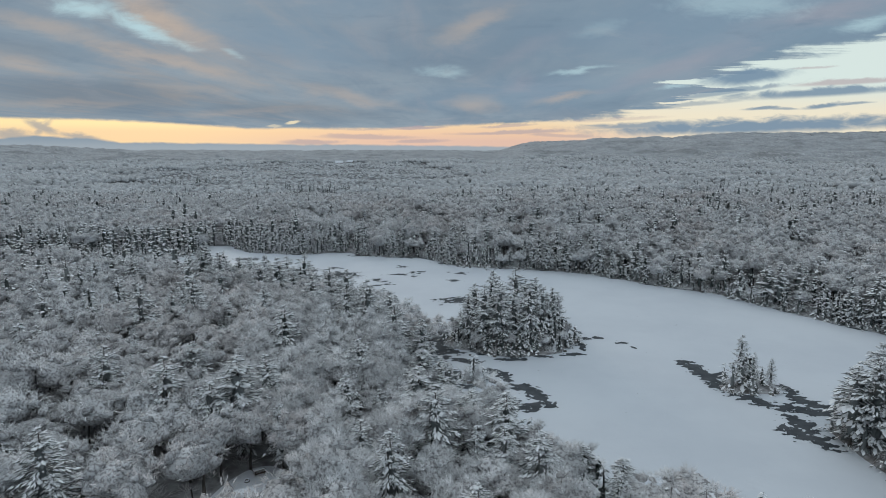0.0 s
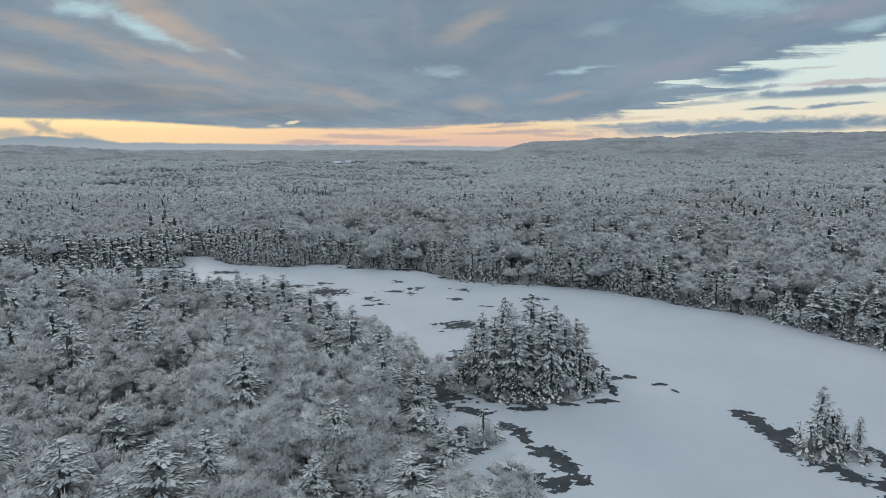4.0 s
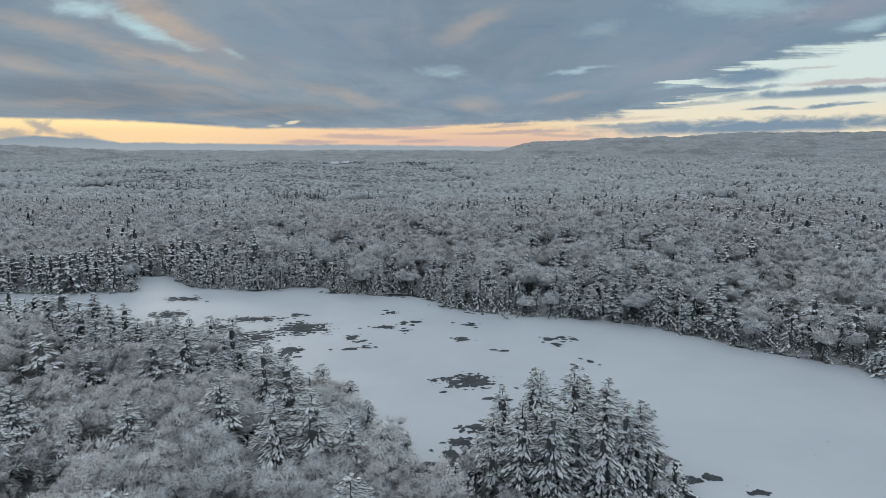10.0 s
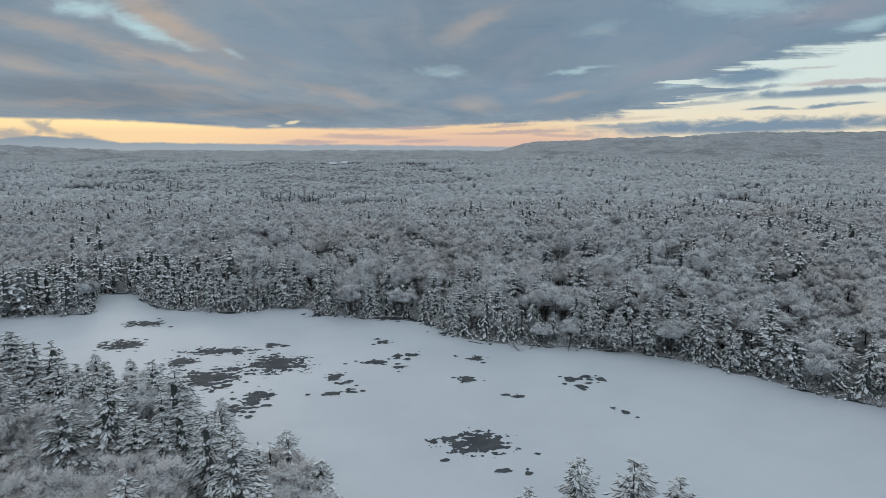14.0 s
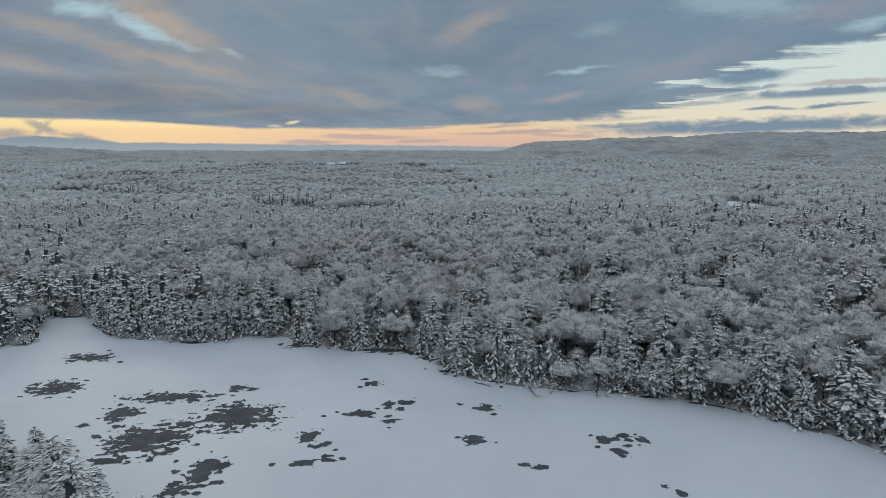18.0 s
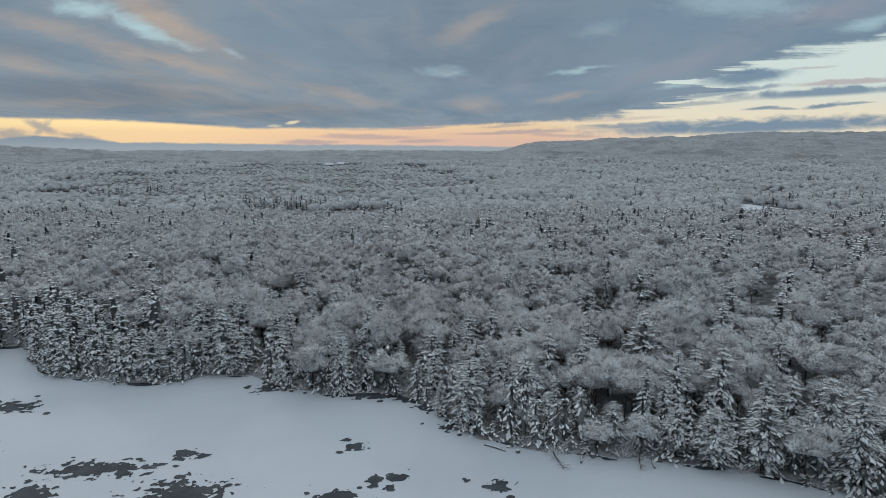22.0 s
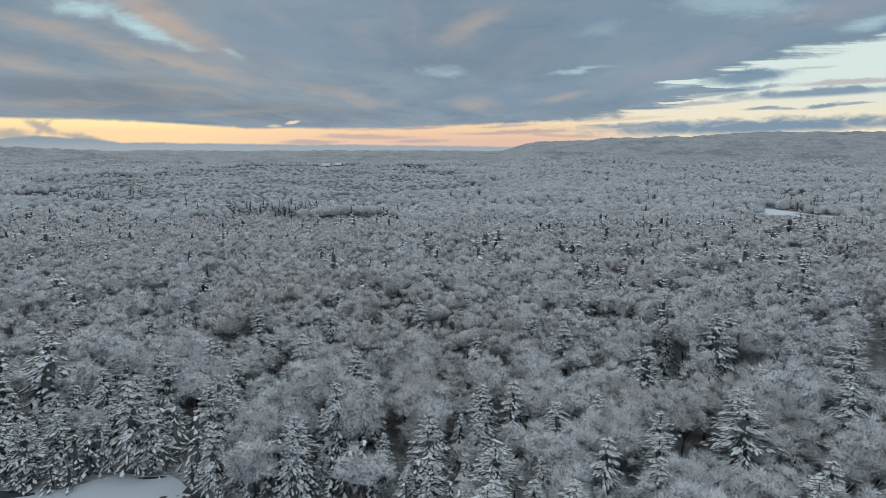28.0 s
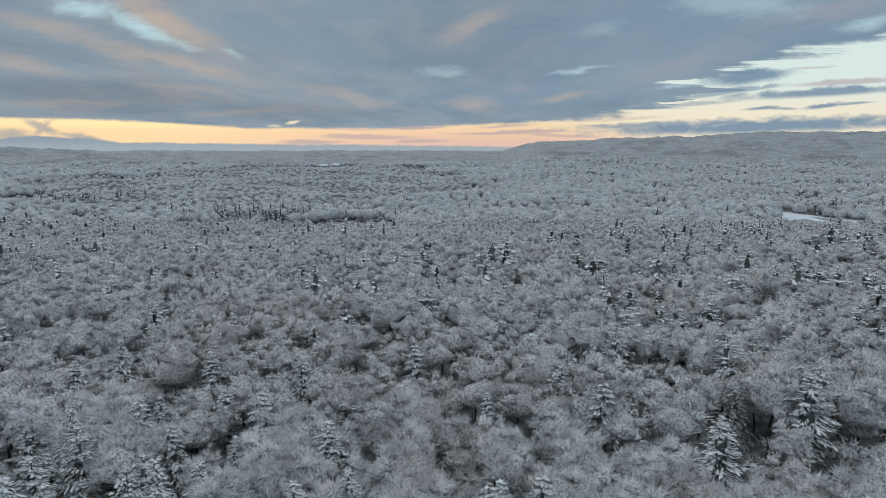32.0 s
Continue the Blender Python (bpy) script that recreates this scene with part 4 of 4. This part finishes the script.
out_bares = [puff_tree(90 + k) for k in range(3)]
which = np.where(is_pine, rng.randint(0, 2, len(x)), 2 + rng.randint(0, 3, len(x)))
grown("outer_woods", out_firs + out_bares, which, x, y, land(x, y), rng.uniform(0, 6.28, len(x)), big, (0.45 + 0.45 * big) * np.where(scrub, 0.68, 1.0) * rng.uniform(0.85, 1.0, len(x)),
      "frosted forest running on to the hills", "woods")

# the woods going on to both sides and behind
x, y = scatter(-240, 240, -70, 330, 8.0)
seen = (abs(x) >= 0.75 * y + 24) & forest_floor(x, y) & ~((y > 0) & (abs(x) < 0.75 * y + 26))
x, y = x[seen], y[seen]
big = rng.uniform(0.9, 1.35, len(x))
grown("side_woods", mid_firs[:2] + mid_bares[:3], np.where(rng.rand(len(x)) < 0.15, rng.randint(0, 2, len(x)), 2 + rng.randint(0, 3, len(x))), x, y, land(x, y),
      rng.uniform(0, 6.28, len(x)), big * 1.1, big, "frosted forest on both sides of the pond", "woods")

# dark conifer stands by the marsh and beside the far clearing
stand = [(rng.uniform(-225, -70, 46), rng.uniform(736, 772, 46)), (rng.uniform(-42, -22, 9), rng.uniform(738, 765, 9)), (rng.uniform(335, 520, 60), rng.uniform(812, 850, 60)),
         (rng.uniform(-470, -330, 30), rng.uniform(930, 960, 30)), (rng.uniform(90, 300, 30), rng.uniform(560, 600, 30))]
x, y = np.concatenate([s[0] for s in stand]), np.concatenate([s[1] for s in stand])
big = rng.uniform(0.8, 1.35, len(x))
stand_firs = [flat_fir(200 + k, 12.5, 3.0, 24, 4, k == 2, cover=0.6, sides=3, grain=1.3) for k in range(3)]
grown("conifer_stand", stand_firs, rng.randint(0, 3, len(x)), x, y, land(x, y), rng.uniform(0, 6.28, len(x)), big, big * rng.uniform(0.9, 1.2, len(x)),
      "dark green conifer stands with little snow beside open marsh", "woods")

# the canopy beyond, to the horizon
ang = np.linspace(-0.70, 0.70, 520)
dist = 1835 * (4860 / 1835) ** np.linspace(0, 1, 150)
A, D = np.meshgrid(ang, dist, indexing="ij")
A = A + rng.uniform(-0.4, 0.4, A.shape) * (ang[1] - ang[0])
D = D * (1 + rng.uniform(-0.35, 0.35, D.shape) * 0.0064)
cx, cy = D * np.sin(A), D * np.cos(A)
cz = land(cx, cy) - 13.0 * (D < dist[1] * 0.999) + 9.0 + rng.uniform(-2.8, 2.8, cx.shape) + 2.0 * wave(cx, cy, 70, 51)
v, t = sheet(cx, cy, cz)
far = new("far_canopy", mesh_of("far_canopy", v, t[:, ::-1], [RIDGE]))
tagged(far, "distant grey-white forest canopy over low hills", "woods", kind="stuff")


# ------------------------------------------------------------------ buildings and small things
def box(sx, sy, sz, at=(0, 0, 0), turn=0.0, tilt=0.0, taper=0.0):
    """A box with softly chamfered upright edges, its foot centred at at."""
    c = min(sx, sy) * 0.06
    ring = [(-sx / 2 + c, -sy / 2), (sx / 2 - c, -sy / 2), (sx / 2, -sy / 2 + c), (sx / 2, sy / 2 - c), (sx / 2 - c, sy / 2), (-sx / 2 + c, sy / 2), (-sx / 2, sy / 2 - c), (-sx / 2, -sy / 2 + c)]
    v = [(x, y, 0) for x, y in ring] + [(x * (1 - taper), y * (1 - taper), sz) for x, y in ring]
    t = [(i, (i + 1) % 8, 8 + i) for i in range(8)] + [((i + 1) % 8, 8 + (i + 1) % 8, 8 + i) for i in range(8)]
    t += [(0, i + 1, i) for i in range(1, 7)] + [(8, 8 + i, 9 + i) for i in range(1, 7)]
    m = Matrix.Translation(at) @ Matrix.Rotation(turn, 4, "Z") @ Matrix.Rotation(tilt, 4, "X")
    return np.array([m @ Vector(p) for p in v]), np.array(t)


def slab(w, run, thick, ridge, eave_y, eave_z, sag=0.0, grow=0.0):
    """One roof slope from the ridge line down to the eave, with thickness."""
    n = 6
    xs = np.linspace(-w / 2 - grow, w / 2 + grow, n)
    top = [(x, 0.0, ridge - sag * math.sin(math.pi * (i / (n - 1)))) for i, x in enumerate(xs)]
    low = [(x, eave_y, eave_z) for x in xs]
    v = [(x, y, z + thick) for x, y, z in top + low] + top + low
    t = []
    for i in range(n - 1):
        t += [(i, i + 1, n + i), (i + 1, n + i + 1, n + i), (2 * n + i, 3 * n + i, 2 * n + i + 1), (2 * n + i + 1, 3 * n + i, 3 * n + i + 1)]
        t += [(n + i, n + i + 1, 3 * n + i), (n + i + 1, 3 * n + i + 1, 3 * n + i)]
    t += [(0, n, 2 * n), (n, 3 * n, 2 * n), (n - 1, 3 * n - 1, 2 * n - 1), (2 * n - 1, 3 * n - 1, 4 * n - 1)]
    return np.array(v), np.array(t)


def gable(half, lo, hi, x, thick):
    """The triangle under a gable roof."""
    v = [(x, -half, lo), (x, half, lo), (x, 0, hi), (x + thick, -half, lo), (x + thick, half, lo), (x + thick, 0, hi)]
    return np.array(v, float), np.array([(0, 1, 2), (3, 5, 4), (0, 3, 1), (1, 3, 4), (1, 4, 2), (2, 4, 5), (2, 5, 0), (0, 5, 3)])


def house(name, m, w, d, wall_h, roof_h, wall_mat, label, windows=2):
    """A small gabled building with snow on its roof: walls, gables, roof slopes, snow, door, windows."""
    root = tagged(new(name), label, "building", "")
    t = 0.16
    for sx, sy, cx, cy in ((w, t, 0, -d / 2), (w, t, 0, d / 2), (t, d - t, -w / 2 + t / 2, 0), (t, d - t, w / 2 - t / 2, 0)):
        part("wall", box(sx, sy, wall_h + 0.6, (cx, cy, -0.6)), wall_mat, root)
    for x in (-w / 2, w / 2 - t):
        part("gable", gable(d / 2, wall_h, wall_h + roof_h, x, t), wall_mat, root)
    over = 0.4
    drop = roof_h * over / (d / 2)
    for s in (-1, 1):
        part("roof", slab(w + 0.7, 0, 0.12, wall_h + roof_h + 0.02, s * (d / 2 + over), wall_h - drop + 0.02), GREYWOOD, root)
        part("roof_snow", slab(w + 0.7, 0, 0.22, wall_h + roof_h + 0.15, s * (d / 2 + over + 0.04), wall_h - drop + 0.15, 0.05, 0.03), ROOFSNOW, root, "thick snow blanket")
    door = part("door", box(0.9, 0.07, 2.0, (-w * 0.2, -d / 2 - 0.1, 0)), GREYWOOD, root)
    part("door_handle", box(0.05, 0.06, 0.14, (-w * 0.2 + 0.35, -d / 2 - 0.15, 1.0)), STONE, door)
    for k in range(windows):
        x = w * (0.12 + 0.3 * k) - 0.1
        win = part("window", box(1.0, 0.06, 1.05, (x, -d / 2 - 0.1, 0.95)), ROOFSNOW, root, "white window frame")
        for q in (-0.23, 0.23):
            part("pane", box(0.4, 0.03, 0.85, (x + q, -d / 2 - 0.14, 1.05)), GLASS, win)
    root.matrix_basis = m
    return root


def on_land(x, y, up=0.0, turn=0.0):
    return pose(x, y, float(land(x, y)) + up, 0, 0, turn)


house("boathouse", on_land(86, 251, 0.1, 25), 4.6, 3.6, 2.3, 1.2, WOOD, "red-brown wooden boathouse with a snowy roof by the shore", 1)
house("cabin", on_land(-53, 184, 0.1, 35), 5.0, 4.0, 2.6, 1.0, WOOD, "small brown cabin with a snow-covered roof among pines")
house("shed", on_land(-68, 202, 0.1, -60), 3.6, 3.2, 2.4, 1.5, GREYWOOD, "grey board shed with a white gable roof", 1)
house("farmhouse", on_land(-290, 1750, 0.3, 10), 20, 13, 6.0, 5.5, WOOD, "large dark brown farmhouse with a snowy roof above the fields", 2)
house("barn", on_land(-262, 1775, 0.3, -15), 18, 12, 5.0, 5.0, GREYWOOD, "low grey barn with a snow-white roof beside the farmhouse", 1)


def canopy_tent(x, y):
    """A square garden canopy under snow."""
    root = tagged(new("garden_canopy"), "square garden canopy with a pointed snow-covered top in the yard", "canopy")
    h, s = 2.2, 3.4
    for px in (-s / 2, s / 2):
        for py in (-s / 2, s / 2):
            part("post", box(0.09, 0.09, h + 0.3, (px, py, -0.3)), GREYWOOD, root)
    e = s / 2 + 0.15
    v = [(-e, -e, h), (e, -e, h), (e, e, h), (-e, e, h), (0, 0, h + 1.15), (0, -e, h + 0.06), (e, 0, h + 0.06), (0, e, h + 0.06), (-e, 0, h + 0.06)]
    t = [(0, 5, 4), (5, 1, 4), (1, 6, 4), (6, 2, 4), (2, 7, 4), (7, 3, 4), (3, 8, 4), (8, 0, 4)]
    skin = np.array(v, float)
    part("roof", (np.concatenate([skin, skin - (0, 0, 0.08)]), np.array(t + [tuple(i + 9 for i in reversed(q)) for q in t])), ROOFSNOW, root)
    for k in range(4):
        part("valance", box(s + 0.3, 0.05, 0.25, (0, -e, h - 0.22) if k == 0 else (0, e, h - 0.22) if k == 1 else (-e, 0, h - 0.22) if k == 2 else (e, 0, h - 0.22), 0 if k < 2 else math.pi / 2), ROOFSNOW, root)
    root.matrix_basis = on_land(x, y, 0.12, 20)


canopy_tent(-27.5, 81.8)


def ring_of(r, q, flat_z=1.0):
    """A torus, lying flat."""
    v, t, n, k = [], [], 14, 7
    for i in range(n):
        a = i * 2 * math.pi / n
        for j in range(k):
            b = j * 2 * math.pi / k
            v.append(((r + q * math.cos(b)) * math.cos(a), (r + q * math.cos(b)) * math.sin(a), q * math.sin(b) * flat_z))
    for i in range(n):
        for j in range(k):
            p = i * k + j, ((i + 1) % n) * k + j, i * k + (j + 1) % k, ((i + 1) % n) * k + (j + 1) % k
            t += [(p[0], p[1], p[2]), (p[1], p[3], p[2])]
    return np.array(v), np.array(t)


def tyre(x, y):
    root = tagged(new("tyre"), "old black tyre capped with snow lying in the yard", "tyre")
    part("rubber", ring_of(0.34, 0.13), BARK, root)
    v, t = ring_of(0.34, 0.10, 0.5)
    part("snow_cap", (v + (0, 0, 0.12), t), ROOFSNOW, root)
    root.matrix_basis = on_land(x, y, 0.26, 0) @ pose(0, 0, 0, 18)


def picnic_table(x, y, turn):
    root = tagged(new("picnic_table"), "dark wooden picnic table with snow on its boards", "table")
    for k in range(4):
        part("board", box(1.9, 0.17, 0.05, (0, (k - 1.5) * 0.19, 0.72)), WOOD, root)
    part("snow_cover", box(1.85, 0.72, 0.12, (0, 0, 0.775), taper=0.06), ROOFSNOW, root)
    for s in (-1, 1):
        part("bench", box(1.9, 0.26, 0.05, (0, s * 0.72, 0.42)), WOOD, root)
        for e in (-0.7, 0.7):
            part("leg", box(0.09, 0.05, 0.86, (e, s * 0.55, -0.05), 0, s * 0.45), WOOD, root)
    root.matrix_basis = on_land(x, y, 0.12, turn)


tyre(-29.5, 89.5)
picnic_table(-28.3, 92.0, 35)


def rock(seed):
    """A shore boulder with a cap of snow."""
    g = np.random.RandomState(seed)
    root = tagged(new("rock"), "grey shore boulder half capped with snow", "rock", "boulders along the shore")
    v, t = dome(seed, 0.6, -0.2, 0.55, 8)
    part("stone", (v, t), STONE, root)
    part("snow_cap", (v[:9] * (0.96, 0.96, 1.0) + (0, 0, 0.07), t[:8]), ROOFSNOW, root)
    return root


rocks = [rock(k) for k in range(3)]
ROCKS = [(-39, 296.2), (-37.5, 295.3), (-36, 295.2), (-34.2, 294.6), (-40.5, 297.3), (-31, 293.6), (-18, 293.5), (2, 276.5), (13, 267.4), (26, 265.8), (47, 261.8), (83, 233.8), (86, 231.8),
         (92, 227.5), (97, 223.6), (8.2, 154.4), (14.5, 153.4), (25.5, 154.9), (33.5, 157.6), (65.5, 130.8), (69, 128.9), (73.5, 129.2), (7.2, 135.6), (10.3, 135.9)]
for k, (rx, ry) in enumerate(ROCKS):
    m = pose(rx, ry, max(0.0, float(land(rx, ry))) + 0.1, 0, 0, 47 * k) @ Matrix.Diagonal((0.7 + 0.5 * ((k * 7) % 5) / 4,) * 3 + (1,))
    (rocks[k] if k < 3 else copy_thing(rocks[k % 3], Matrix.Identity(4))).matrix_basis = m


def fallen_log(x, y, z, turn, length):
    root = tagged(new("fallen_log"), "dead trunk lying on the ice edge under snow", "log", "driftwood along the shore")
    part("trunk", tube([(-length / 2, 0, 0), (0, 0.12, 0.1), (length / 2, 0, 0.05)], [0.16, 0.14, 0.08], 7), BARK, root)
    part("snow_cover", tube([(-length * 0.45, 0, 0.11), (0, 0.12, 0.19), (length * 0.42, 0, 0.11)], [0.12, 0.11, 0.06], 6), ROOFSNOW, root)
    for k in (-0.2, 0.25):
        part("branch", tube([(length * k, 0.05, 0.05), (length * k + 0.3, 0.5, 0.4)], [0.05, 0.015], 4), BARK, root)
    root.matrix_basis = pose(x, y, z, 0, 0, turn)


for lx, ly, lt, ll in ((-18, 293.2, 4, 7), (-37, 295.6, 30, 4), (9, 268.8, -35, 4.5), (36, 263.6, 80, 3.5), (24, 265.0, 70, 3)):
    fallen_log(lx, ly, max(0.12, float(land(lx, ly)) + 0.12), lt, ll)


def small_dock(x, y, turn):
    root = tagged(new("small_dock"), "short grey wooden dock under snow at the water's edge", "dock")
    for k in range(7):
        part("plank", box(1.4, 0.26, 0.05, (0, k * 0.29, 0.45)), GREYWOOD, root)
    for px in (-0.6, 0.6):
        for py in (0.1, 1.7):
            part("post", box(0.12, 0.12, 1.2, (px, py, -0.5)), GREYWOOD, root)
    part("snow_cover", box(1.36, 2.0, 0.1, (0, 0.87, 0.505), taper=0.05), ROOFSNOW, root)
    root.matrix_basis = pose(x, y, 0.0, 0, 0, turn)


small_dock(53.5, 258.6, -25)


def fallen_treetop(seed, x, y, turn):
    """The crown of a shore tree lying out on the ice, rime on its branches."""
    g = np.random.RandomState(seed)
    root = tagged(new("fallen_treetop"), "frosted crown of a fallen tree lying on the ice", "fallen tree", "driftwood along the shore")
    part("trunk", tube([(0, -3.0, 0.5), (0.15, -1.0, 0.35), (0, 2.2, 0.18)], [0.13, 0.09, 0.03], 6), BARK, root)
    base = np.stack([0 * np.arange(12.0), np.linspace(-1.6, 2.0, 12), np.full(12, 0.3)], 1)
    way = unit(g.normal(size=(12, 3)) * (1.0, 0.4, 0.4) + (0, 0.7, 0.25))
    limbs = [tube([b, b + w * q], [0.04, 0.012], 4) for b, w, q in zip(base, way, g.uniform(0.9, 1.8, 12))]
    part("branches", join(*limbs), BARK, root)
    n = 12 * 16
    home = np.repeat(base, 16, 0) + np.repeat(way, 16, 0) * g.uniform(0.3, 1.6, (n, 1))
    tagged(part("frosted_twigs", thorns(g, home, unit(np.repeat(way, 16, 0) + g.normal(size=(n, 3)) * 0.6 + (0, 0, 0.2)), g.uniform(0.3, 0.7, n), 0.07), FROST, root), "rime-white twigs", kind="stuff")
    root.matrix_basis = pose(x, y, 0.05, 0, 0, turn)


fallen_treetop(1, 19.7, 263.6, 190)
fallen_treetop(2, 33.7, 263.6, 165)
